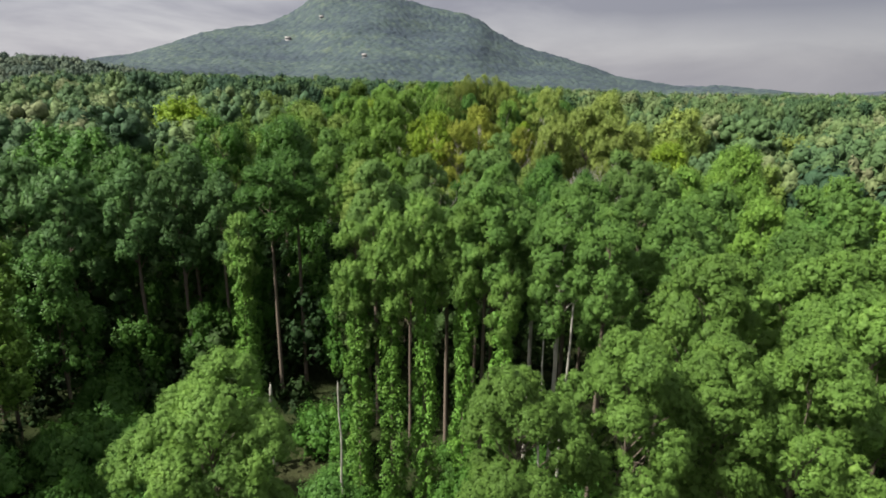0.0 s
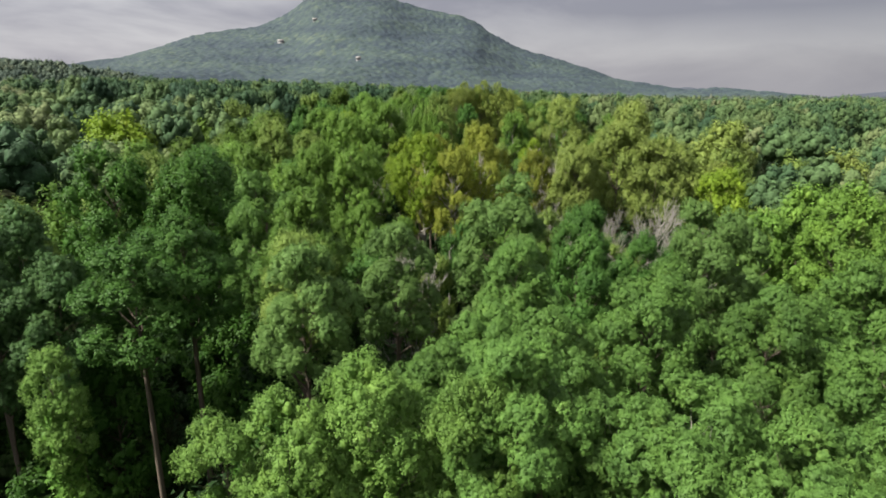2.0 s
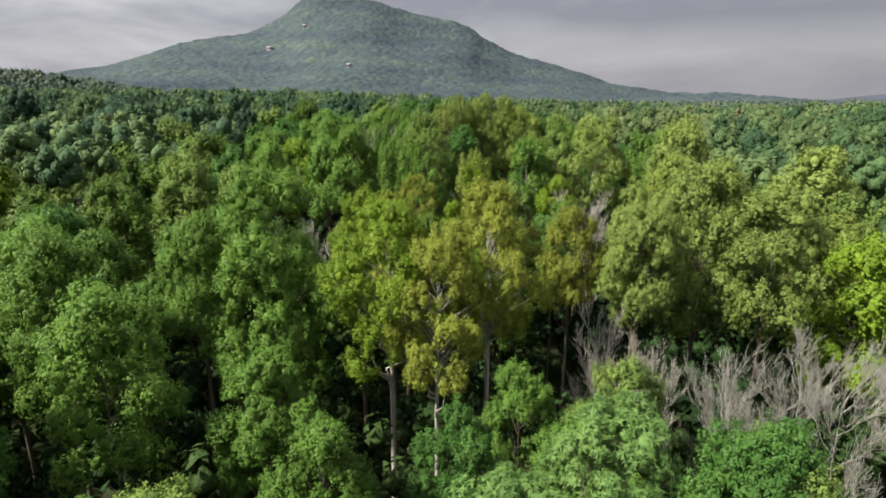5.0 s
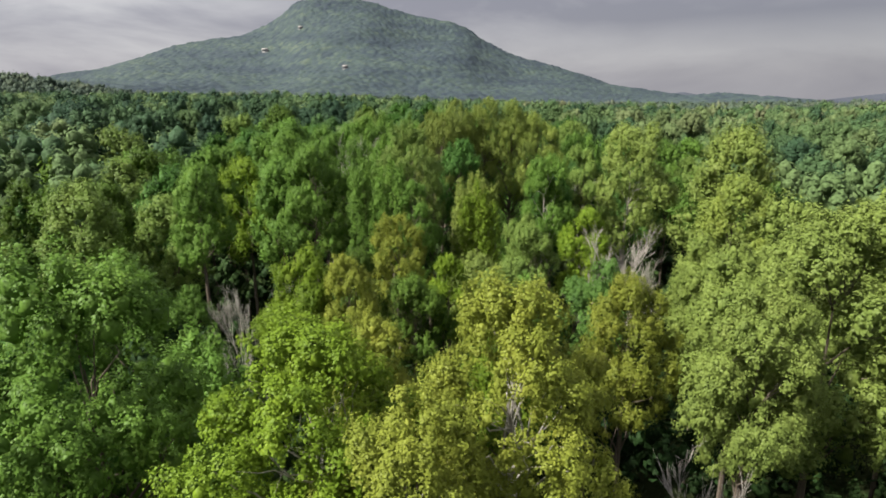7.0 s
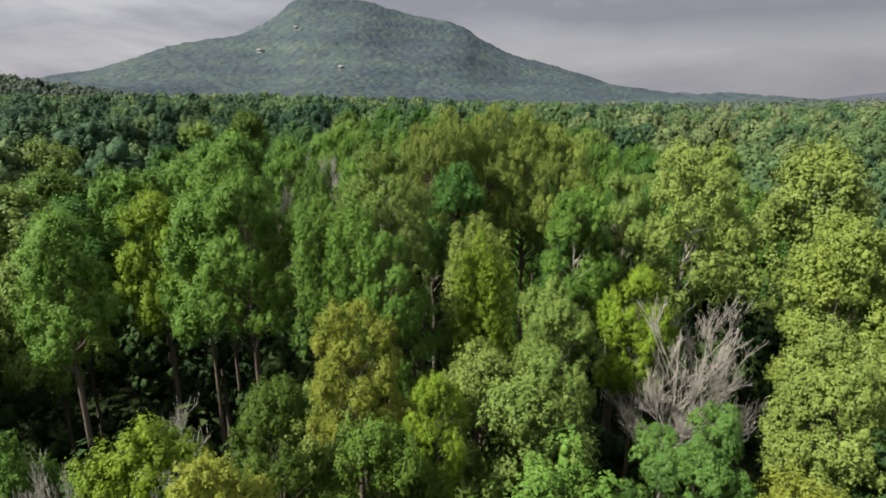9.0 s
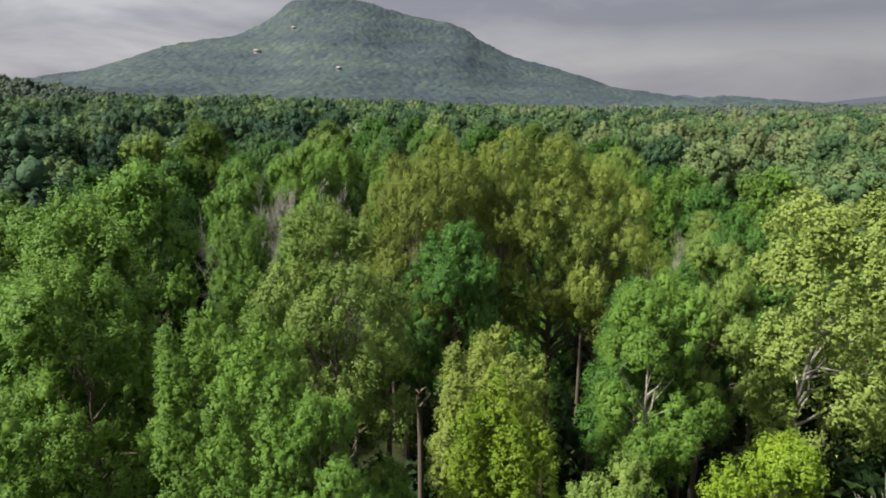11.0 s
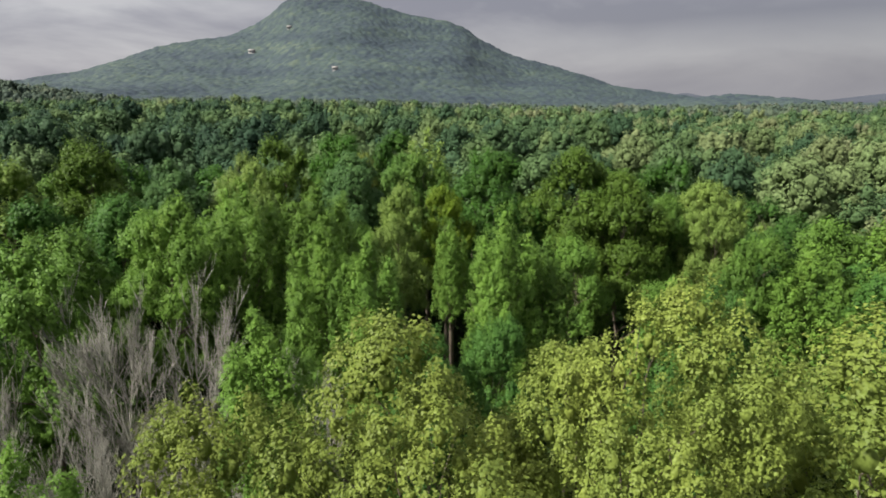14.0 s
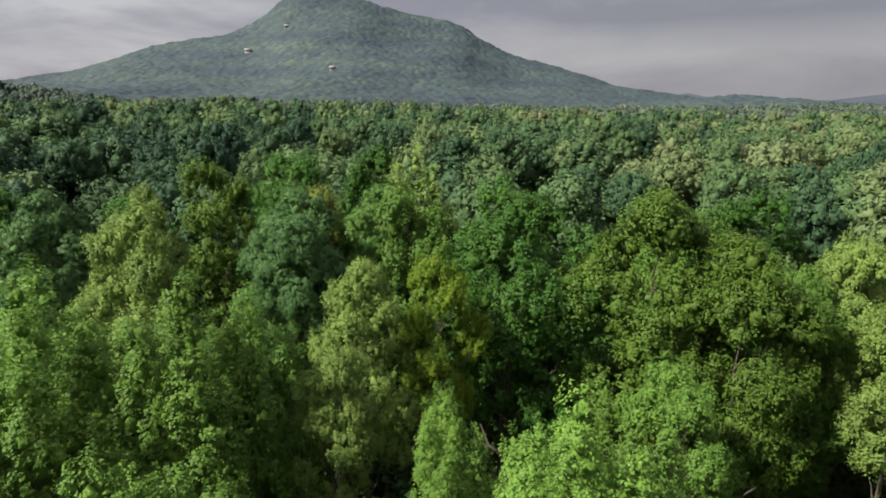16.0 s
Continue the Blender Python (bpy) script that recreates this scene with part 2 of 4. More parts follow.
DULL_WALL = bark_material("dull_grey_wall", (0.150, 0.152, 0.155), (0.200, 0.202, 0.205), 0.6)
SHINGLE = bark_material("grey_shingle_roof", (0.16, 0.155, 0.15), (0.30, 0.29, 0.28), 0.8)
DARK_GLASS = bark_material("dark_window_glass", (0.02, 0.025, 0.03), (0.04, 0.045, 0.05), 0.5)
BARK = bark_material("grey_brown_bark", (0.05, 0.038, 0.028), (0.17, 0.14, 0.11))
PALE_BARK = bark_material("pale_grey_bark", (0.20, 0.18, 0.155), (0.48, 0.45, 0.40))
DEAD_BARK = bark_material("weathered_dead_wood", (0.181, 0.176, 0.150), (0.344, 0.331, 0.286))
# litter colour is kept near black so that gaps between trees look shaded
FLOOR = ground_material("shade_darkened_litter", [(0.3, (0.014, 0.020, 0.008)), (0.55, (0.026, 0.034, 0.013)), (0.8, (0.045, 0.042, 0.022))])
# the canopy's shade is darkened into these leaf colours
UNDERGROWTH = woods_material("shade_darkened_undergrowth", [(0.0, (0.013, 0.031, 0.008)), (0.6, (0.021, 0.045, 0.011)), (1.0, (0.034, 0.061, 0.014))])
# bluish distance haze is painted into this slope colour
FAR_SLOPE = ground_material("haze_tinted_slopes", [(0.3, (0.050, 0.056, 0.074)), (0.55, (0.058, 0.066, 0.082)), (0.8, (0.068, 0.078, 0.088))], 0.006)
WOOD_TINTS = [(0.0, (0.026, 0.060, 0.031)), (0.25, (0.044, 0.088, 0.038)), (0.5, (0.072, 0.126, 0.047)), (0.7, (0.100, 0.156, 0.057)), (0.85, (0.126, 0.172, 0.067)), (0.95, (0.138, 0.170, 0.074)), (1.0, (0.128, 0.142, 0.072))]
WOODS = woods_material("mixed_woods", WOOD_TINTS)
# lower leaves are coloured darker than the woods above, standing in for shade
LOWER = woods_material("shade_darkened_understorey", [(0.0, (0.013, 0.034, 0.009)), (0.5, (0.024, 0.053, 0.013)), (0.85, (0.041, 0.071, 0.018)), (1.0, (0.053, 0.076, 0.023))])
# distance haze is painted into these two: muted, bluish greens
DISTANT = woods_material("haze_tinted_distant_woods", [(0.0, (0.044, 0.068, 0.052)), (0.4, (0.062, 0.090, 0.062)), (0.75, (0.086, 0.116, 0.074)), (1.0, (0.116, 0.132, 0.090))], size=0.05, grain=0.0, patch=0.3)
FAR_WOODS = woods_material("haze_tinted_mountain_woods", [(0.0, (0.032, 0.044, 0.061)), (0.35, (0.043, 0.061, 0.070)), (0.7, (0.060, 0.086, 0.078)), (1.0, (0.096, 0.122, 0.090))], size=0.016, grain=0.0, patch=0.16)


# ---- the lie of the land ----
def bump(x, y, cx, cy, sx, sy, h):
    return h * np.exp(-(((x - cx) / sx) ** 2) - ((y - cy) / sy) ** 2)


# the mountain's crest: bearing in degrees from straight ahead, and height in metres
CREST_BEARING = (-60.0, -44.0, -37.2, -36.1, -35.0, -33.4, -31.4, -29.2, -27.1, -24.9, -22.6, -20.2, -18.3, -17.0, -16.0, -15.2, -13.7, -11.8, -9.8, -8.5, -7.5, -6.3, -5.0, -2.7, -0.1, 1.2, 2.1, 3.0, 5.1, 7.7, 10.3, 12.9, 15.4, 18.3, 19.8, 22.0, 25.0, 60.0)
CREST_HEIGHT = (4.0, 18.0, 36.0, 40.0, 45.0, 56.0, 73.0, 96.0, 112.0, 127.0, 143.0, 159.0, 174.0, 191.0, 211.0, 227.0, 241.0, 249.0, 247.0, 241.0, 231.0, 218.0, 207.0, 200.0, 190.0, 177.0, 158.0, 144.0, 123.0, 106.0, 82.0, 59.0, 42.0, 29.0, 22.0, 12.0, 5.0, 0.0)


BEARINGS = np.linspace(-60, 60, 481)
CREST = np.interp(BEARINGS, CREST_BEARING, CREST_HEIGHT)
CREST = np.convolve(np.pad(CREST, 2, mode="edge"), np.hanning(7)[1:-1] / np.hanning(7).sum(), mode="valid")


def ground_z(x, y):
    x, y = np.asarray(x, float), np.asarray(y, float)
    near = 5.0 - 0.035 * np.clip(x, -120, 120) + 0.012 * np.clip(y - 60, 0, 200)
    near = near + 0.8 * np.sin(x * 0.11 + 1.3) * np.sin(y * 0.083) + 0.5 * np.sin(x * 0.031 - y * 0.043)
    bearing, far = np.degrees(np.arctan2(x, np.maximum(y - 160, 1))), np.hypot(x, y - 160)
    wander = 40 * np.sin(x * 0.009 + y * 0.004) * np.sin(y * 0.007 - x * 0.003 + 1) + 16 * np.sin(x * 0.023 - y * 0.017)
    crest = np.interp(bearing, BEARINGS, CREST)
    s = np.clip((far - 800 + wander * np.clip((1480 - far) / 300, 0, 1)) / 700, 0, 1)
    flank = crest * (0.55 * s + 0.45 * s**2.2)
    back = np.clip((far - 1500) / 900, 0, 1)
    flank = flank * (1 - back) ** 2
    rough = np.clip(s * 3, 0, 1) * (1 - back) * (4 * np.sin(x * 0.021 + y * 0.012) * np.sin(y * 0.017 - x * 0.006) + 1.2 * np.sin(x * 0.05) * np.sin(y * 0.04 + 2))
    near = near - 52 * np.clip((far - 1450) / 3000, 0, 1.2) * np.clip((bearing - 12) / 8, 0, 1)
    lift = near + flank
    rough = rough + np.clip(s * 4, 0, 1) * (1 - back) * (0.45 * np.sin(lift * 0.21 + 1.5 * np.sin(x * 0.006) + 0.9 * np.sin(x * 0.017 + y * 0.011)) + 0.2 * np.sin(lift * 0.52 + 2.0 * np.sin(x * 0.011)))
    hills = bump(x, y, -640, 850, 200, 170, 38) + bump(x, y, -980, 1200, 300, 250, 22)
    hills = hills + bump(x, y, 890, 2500, 95, 200, 43) + bump(x, y, 500, 1150, 150, 110, 19) + bump(x, y, 1330, 2300, 300, 220, 5) + bump(x, y, 2900, 3900, 420, 400, 84)
    hills = hills + bump(x, y, 4300, 3700, 900, 500, 110) + bump(x, y, -3000, 3600, 1500, 700, 90) + bump(x, y, 900, 4300, 900, 400, 12)
    return near + flank + rough + hills


def mesh_from(name, verts, quads=None, tris=None, mat=None, smooth=False):
    """A mesh from arrays: verts (n, 3), quads (m, 4) and tris (k, 3)."""
    me = bpy.data.meshes.new(name)
    quads = np.zeros((0, 4), int) if quads is None else np.asarray(quads)
    tris = np.zeros((0, 3), int) if tris is None else np.asarray(tris)
    me.vertices.add(len(verts))
    me.vertices.foreach_set("co", np.asarray(verts, np.float32).ravel())
    me.loops.add(quads.size + tris.size)
    me.loops.foreach_set("vertex_index", np.concatenate([quads.ravel(), tris.ravel()]).astype(np.int32))
    me.polygons.add(len(quads) + len(tris))
    me.polygons.foreach_set("loop_start", np.concatenate([np.arange(len(quads)) * 4, quads.size + np.arange(len(tris)) * 3]).astype(np.int32))
    me.update(calc_edges=True)
    if smooth:
        me.polygons.foreach_set("use_smooth", np.ones(len(me.polygons), bool))
    if mat:
        me.materials.append(mat)
    return me


def graded(stops):
    """Coordinates with a step of their own in each stretch: (start, step), ..., (end, 0)."""
    out = []
    for (p, step), (q, _) in zip(stops, stops[1:]):
        out += list(np.arange(p, q, step))
    return np.array(out + [stops[-1][0]])


gx = graded([(-6000, 300), (-1500, 24), (-200, 8), (200, 24), (1400, 60), (2000, 300), (6000, 0)])
gy = graded([(-1500, 150), (-150, 8), (300, 24), (1900, 120), (4980, 0)])
GX, GY = np.meshgrid(gx, gy)
gv = np.stack([GX, GY, ground_z(GX, GY)], -1).reshape(-1, 3)
i = (np.arange(len(gy) - 1)[:, None] * len(gx) + np.arange(len(gx) - 1)).ravel()
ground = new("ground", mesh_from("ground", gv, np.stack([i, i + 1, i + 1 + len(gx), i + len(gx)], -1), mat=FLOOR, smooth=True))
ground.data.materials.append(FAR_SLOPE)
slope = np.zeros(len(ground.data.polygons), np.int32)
# slopes beyond a kilometre take the haze-tinted colour
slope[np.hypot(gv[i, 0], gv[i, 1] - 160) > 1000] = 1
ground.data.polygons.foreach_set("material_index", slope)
tagged(ground, "leaf-littered forest floor, shade darkened into its colour, rising into a wooded mountain", "ground", kind="structure")


# ---- leaves, limbs and trees ----
def unit(v):
    return v / np.maximum(np.linalg.norm(v, axis=-1, keepdims=True), 1e-9)


def blades(pos, nrm, axis, size, aspect, fold=0.0):
    """One pointed blade a leaf: its place, the way it faces, the way it points, its length and its slimness."""
    side = unit(np.cross(nrm, axis))
    axis = unit(np.cross(side, nrm))
    s = np.asarray(size)[:, None] * 0.5
    w = s * aspect
    v = np.stack([pos - axis * s * 0.7 + side * w, pos + axis * s * 1.3, pos - axis * s * 0.7 - side * w], 1)
    return v.reshape(-1, 3)


def leaf_mesh(name, verts, mat=None):
    return mesh_from(name, verts, tris=np.arange(len(verts)).reshape(-1, 3), mat=mat)



def tube(points, radii, sides=6):
    """A tapered limb through points; returns verts and quads."""
    points, verts = np.asarray(points, float), []
    ways = unit(np.gradient(points, axis=0))
    for p, w, r in zip(points, ways, radii):
        a = unit(np.cross(w, (0.31, 0.93, 0.17)))
        b = np.cross(w, a)
        ang = np.arange(sides) * 2 * np.pi / sides
        verts.append(p + r * (np.cos(ang)[:, None] * a + np.sin(ang)[:, None] * b))
    k = np.arange(sides)
    quads = [np.stack([j * sides + k, j * sides + (k + 1) % sides, (j + 1) * sides + (k + 1) % sides, (j + 1) * sides + k], -1) for j in range(len(points) - 1)]
    return np.concatenate(verts), np.concatenate(quads)


def joined(pieces):
    verts, quads, n = [], [], 0
    for v, q in pieces:
        verts.append(v)
        quads.append(q + n)
        n += len(v)
    return np.concatenate(verts), np.concatenate(quads)


def bent(rng, p, q, n=5, sway=0.06):
    """Points from p to q with some sway."""
    p, q = np.asarray(p, float), np.asarray(q, float)
    s = np.linspace(0, 1, n)[:, None]
    off = rng.normal(0, sway * np.linalg.norm(q - p), (n, 3)) * np.sin(np.pi * s)
    return p + (q - p) * s + off


def part(name, mesh, mat, parent, label=""):
    ob = new(name, mesh)
    ob.parent = parent
    if not mesh.materials:
        mesh.materials.append(None)
    ob.material_slots[0].link = "OBJECT"
    ob.material_slots[0].material = mat
    if label:
        ob["label"] = label
    return ob


TALL = 30.0       # the height at which the bare trees are made
MODELS = {}
FORMS = {         # crown radius, crown length, stretch of a lobe upwards, lobe size, how low the crown reaches
    "broad": (4.0, 12.5, 1.25, 0.86, -0.8),
    "slim": (4.0, 17.0, 1.4, 0.86, -0.85),
    "spire": (4.0, 16.0, 1.75, 0.8, -0.9),
    "pine": (4.0, 12.0, 0.95, 0.84, -0.75),
    "low_pine": (4.0, 12.0, 0.95, 0.84, -0.7),
    "bush": (4.0, 5.0, 1.1, 1.1, -0.2),
    "airy": (4.0, 11.5, 1.4, 0.68, -0.8),
}
DETAIL = {        # lobes, leaves on a lobe, leaf length, limbs
    "closest": (340, 400, 0.055, 60),
    "hero": (300, 290, 0.083, 44),
    "near": (260, 200, 0.115, 24),
    "between": (200, 120, 0.155, 12),
    "middle": (160, 70, 0.23, 8),
    "far": (96, 44, 0.40, 4),
}


def icosphere(level):
    bm = bmesh.new()
    bmesh.ops.create_icosphere(bm, subdivisions=level, radius=1.0)
    v = np.array([p.co for p in bm.verts])
    f = np.array([[p.index for p in q.verts] for q in bm.faces])
    bm.free()
    return v, f


OCTA = np.array([[1, 0, 0], [-1, 0, 0], [0, 1, 0], [0, -1, 0], [0, 0, 1], [0, 0, -1]], float)
ICO = {0: (OCTA, np.array([[0, 2, 4], [2, 1, 4], [1, 3, 4], [3, 0, 4], [2, 0, 5], [1, 2, 5], [3, 1, 5], [0, 3, 5]])), 1: icosphere(1)}


def lobe_shape(w, lean, size, stretch):
    """Points on a lobe of foliage: rounded below, drawn out and narrowing along its lean."""
    up = (w * lean).sum(-1, keepdims=True)
    flat = w - up * lean
    return (flat * (1 - 0.30 * np.clip(up, -0.3, 1)) + lean * up * stretch) * size


def cores(rng, c, lean, size, stretch, level, shrink, rough=0.25):
    """The shaded inner mass of twigs and leaves of each lobe; returns verts and tris."""
    v, f = ICO[level]
    n = len(c)
    w = np.tile(v, (n, 1))
    k = np.repeat(np.arange(n), len(v))
    pos = c[k] + lobe_shape(w, lean[k], (size[k] * shrink * rng.uniform(1 - 1.6 * rough, 1 + rough, len(k)))[:, None], stretch)
    return pos, (f[None] + (np.arange(n) * len(v))[:, None, None]).reshape(-1, 3)


def foliage(name, leaves, core=None, mat=None):
    tris = np.arange(len(leaves)).reshape(-1, 3)
    if core:
        tris = np.concatenate([tris, core[1] + len(leaves)])
        leaves = np.concatenate([leaves, core[0]])
    me = mesh_from(name, leaves, tris=tris, mat=mat, smooth=True)
    return me


def spread_ways(rng, n, low):
    """Even, shaken directions over a sphere from its top down to low."""
    k = np.arange(n) + 0.5
    z = 1 - (1 - low) * k / n
    a = k * 2.39996 + rng.uniform(0, 6.28)
    r = np.sqrt(np.maximum(1 - z * z, 0))
    return unit(np.stack([r * np.cos(a), r * np.sin(a), z], -1) + rng.normal(0, 0.5 / np.sqrt(n), (n, 3)))


def crown_lobes(rng, kind, count):
    """Where a crown's lobes of foliage sit: centres and outward ways. The crown hangs from z = 0 down."""
    R, L, _, _, low = FORMS[kind]
    if kind == "spire":
        leaders = 7
        ang = np.arange(leaders) * 2.4 + rng.uniform(0, 1)
        rad = R * 0.66 * np.sqrt((np.arange(leaders) + 0.1) / leaders)
        tops = -L * (0.30 * (rad / R) ** 1.1 + rng.uniform(0, 0.08, leaders))
        pick = np.arange(count) % leaders
        s = (np.arange(count) // leaders + rng.uniform(0, 1, count)) / (count / leaders)
        width = R * 0.36 * np.clip(1.0 - s, 0.0, 1) ** 0.6
        a = np.arange(count) // leaders * 2.4 + rng.uniform(-0.5, 0.5, count)
        c = np.stack([rad[pick] * np.cos(ang[pick]) + width * np.cos(a), rad[pick] * np.sin(ang[pick]) + width * np.sin(a), -L + (tops[pick] + L) * (0.05 + 0.95 * s)], -1)
        return c, unit(np.stack([np.cos(a), np.sin(a), np.full(count, 0.5)], -1))
    # boughs stand out from the crown at uneven lengths, and each bough carries its own rounded head of lobes
    boughs = {"airy": 22, "bush": 9, "slim": 17}.get(kind, 18)
    u = spread_ways(rng, boughs, low)
    taper = 1 - (0.26 if kind == "airy" else 0.22) * np.clip(u[:, 2], 0, 1) ** 0.8
    reach = rng.uniform(0.48, 0.86, boughs)
    wide = R * (0.30 if kind == "airy" else 0.35) * rng.uniform(0.75, 1.25, boughs)
    mid = np.stack([u[:, 0] * R * reach * taper, u[:, 1] * R * reach * taper, -L * 0.5 + u[:, 2] * L * 0.44 * np.sqrt(reach / 0.7)], -1)
    pick = np.arange(count) % boughs
    w = np.concatenate([spread_ways(rng, -(-count // boughs), -0.75) for _ in range(boughs)])
    w = w.reshape(boughs, -1, 3).transpose(1, 0, 2).reshape(-1, 3)[:count]
    out = unit(w + 0.55 * u[pick] + (0, 0, 0.12))
    spread = wide[pick] * rng.uniform(0.62, 1.0, count)
    c = mid[pick] + out * spread[:, None] * (1, 1, 1.12)
    return c, unit(out + 0.35 * u[pick])


def lobe_leaves(rng, c, out, lean, size, kind, per, leaf):
    """Leaves in small sprays over the outside of each lobe."""
    each = 9 if "pine" in kind else 5
    sprays = max(3, per // each)
    stretch = FORMS[kind][2]
    si = np.repeat(np.arange(len(c)), sprays)
    w = unit(rng.normal(0, 1, (len(si), 3)) + 0.45 * out[si] + (0, 0, 0.35))
    proud = rng.uniform(0.82, 1.08, len(si)) + 0.12 * (rng.random(len(si)) < 0.12)
    centre = c[si] + lobe_shape(w, lean[si], (size[si] * proud)[:, None], stretch)
    rise = unit(w + 0.35 * out[si] + (0, 0, 0.7) + rng.normal(0, 0.25, (len(si), 3)))
    li = np.repeat(np.arange(len(si)), each)
    n = len(li)
    reach = leaf * rng.uniform(0.8, 1.6, len(si))[li]
    g = rng.normal(0, 0.42, (n, 3))
    face = unit(w * (1, 1, 1 / stretch) + 0.3 * out[si])
    if "pine" in kind:
        # shoots that stand up from each tuft, ringed with long needles
        up = unit(rise + 0.5 * w)[li]
        ring = unit(np.cross(up, unit(g)))
        tip = unit(up + rng.uniform(0.25, 1.1, n)[:, None] * ring)
        length = leaf * 2.1 * rng.uniform(0.75, 1.2, n)
        pos = centre[li] + up * (leaf * rng.uniform(-0.8, 0.9, n))[:, None] + tip * (length * 0.35)[:, None]
        nrm = unit(face[li] + 0.5 * up + 0.35 * unit(rng.normal(0, 1, (n, 3))) + (0, 0, 0.3))
        return blades(pos, nrm, tip, length, 0.20)
    along = rng.uniform(-1.0, 1.0, n)
    pos = centre[li] + rise[li] * (reach * along * 1.4)[:, None] + g * (reach * (1.1 - 0.5 * along))[:, None]
    nrm = unit(face[li] + (0, 0, 0.75 if kind == "spire" else 0.40) + rng.normal(0, 0.30 if kind == "airy" else 0.20, (n, 3)))
    tip = unit(unit(g) * 0.8 + 0.5 * rise[li])
    return blades(pos, nrm, tip, leaf * rng.uniform(0.7, 1.3, n), 0.95)


def model(kind, detail, variant):
    """A crown and the limbs inside it, hanging from z = 0; made once, then shared."""
    key = (kind, detail, variant)
    if key not in MODELS:
        lobes, per, leaf, limbs = DETAIL[detail]
        R, L, stretch, base, _ = FORMS[kind]
        if kind == "bush":
            lobes //= 2
        rng = np.random.default_rng(1000 * list(FORMS).index(kind) + 100 * list(DETAIL).index(detail) + variant)
        c, out = crown_lobes(rng, kind, lobes)
        size = base * 0.86 * (150 / lobes) ** 0.42 * rng.uniform(0.6, 1.25, lobes)
        lean = unit(0.55 * out + (0, 0, 1.0) + rng.normal(0, 0.12, (lobes, 3)))
        per = per * 11 // 5 if "pine" in kind else per
        v = lobe_leaves(rng, c, out, lean, size, kind, per, leaf)
        body = cores(rng, c - out * (size * 0.12)[:, None], lean, size, stretch, 1, (0.30 if detail == "closest" else 0.40) if kind in ("airy", "spire") else 0.55 if detail in ("closest", "hero", "near", "between") else 0.64)
        drop = np.quantile(v[:, 2], 0.9995)
        grow = np.array([1, 1, 0]) * R / np.quantile(np.hypot(v[:, 0], v[:, 1]), 0.97) + (0, 0, 1)
        v = (v - (0, 0, drop)) * grow
        c = (c - (0, 0, drop)) * grow
        crown = foliage("crown", v, ((body[0] - (0, 0, drop)) * grow, body[1]))
        stem = bent(rng, (0, 0, -L - 4.5), (0, 0, -0.3 * L), 7, 0.012)
        pieces = [tube(stem, 0.15 * np.linspace(1.0, 0.12, 7), 6)]
        for p in c[rng.choice(len(c), min(limbs, len(c)), replace=False)]:
            foot = np.clip(p[2] - rng.uniform(1.2, 4.5), -L - 3.5, -0.4 * L)
            root = np.array([np.interp(foot, stem[:, 2], stem[:, k]) for k in range(3)])
            thick = 0.12 * np.clip(-foot / L, 0.2, 1)
            pieces.append(tube(bent(rng, root, p * (0.96, 0.96, 1), 5, 0.06), thick * np.array([0.8, 0.55, 0.38, 0.24, 0.07]), 5))
        MODELS[key] = crown, mesh_from("branching", *joined(pieces), smooth=True)
    return MODELS[key]


LOOKS = {
    PINE: ("pine_tree", "tall pine with rounded tufts of green needles", "pine"),
    PINE_YOUNG: ("pine_tree", "young pine with bright green bushy needles", "pine"),
    DEEP: ("tree", "tall broadleaf tree with a dense deep green crown", "tree"),
    MID: ("tree", "tall broadleaf tree with a full mid green crown", "tree"),
    BRIGHT: ("tree", "leafy tree with a bright fresh green crown", "tree"),
    YELLOW: ("tree", "broadleaf tree with yellow-green leaves turning at the tips", "tree"),
    DARK_PINE: ("pine_tree", "tall shaded pine with dark green needles", "pine"),
    SAGE_PINE: ("pine_tree", "tall pine with pale grey-green needles", "pine"),
    DENSE: ("tree", "round-headed tree with a dense dark crown", "tree"),
    YELLOW_GREEN: ("tree", "broadleaf tree with a full olive green crown", "tree"),
    STRAW: ("tree", "tall spreading tree with straw-green thinning leaves", "tree"),
    VINE_TREE: ("tree", "slender tree overgrown with green creeper", "tree"),
    RUSTY: ("tree", "broadleaf tree with olive and rust-coloured early autumn leaves", "tree"),
    PALE: ("tree", "broad tree with pale sage and straw-green leaves", "tree"),
    SAGE: ("tree", "broadleaf tree with a dusty grey-green crown", "tree"),
}
PLANTED = []
pick_rng = random.Random(5)


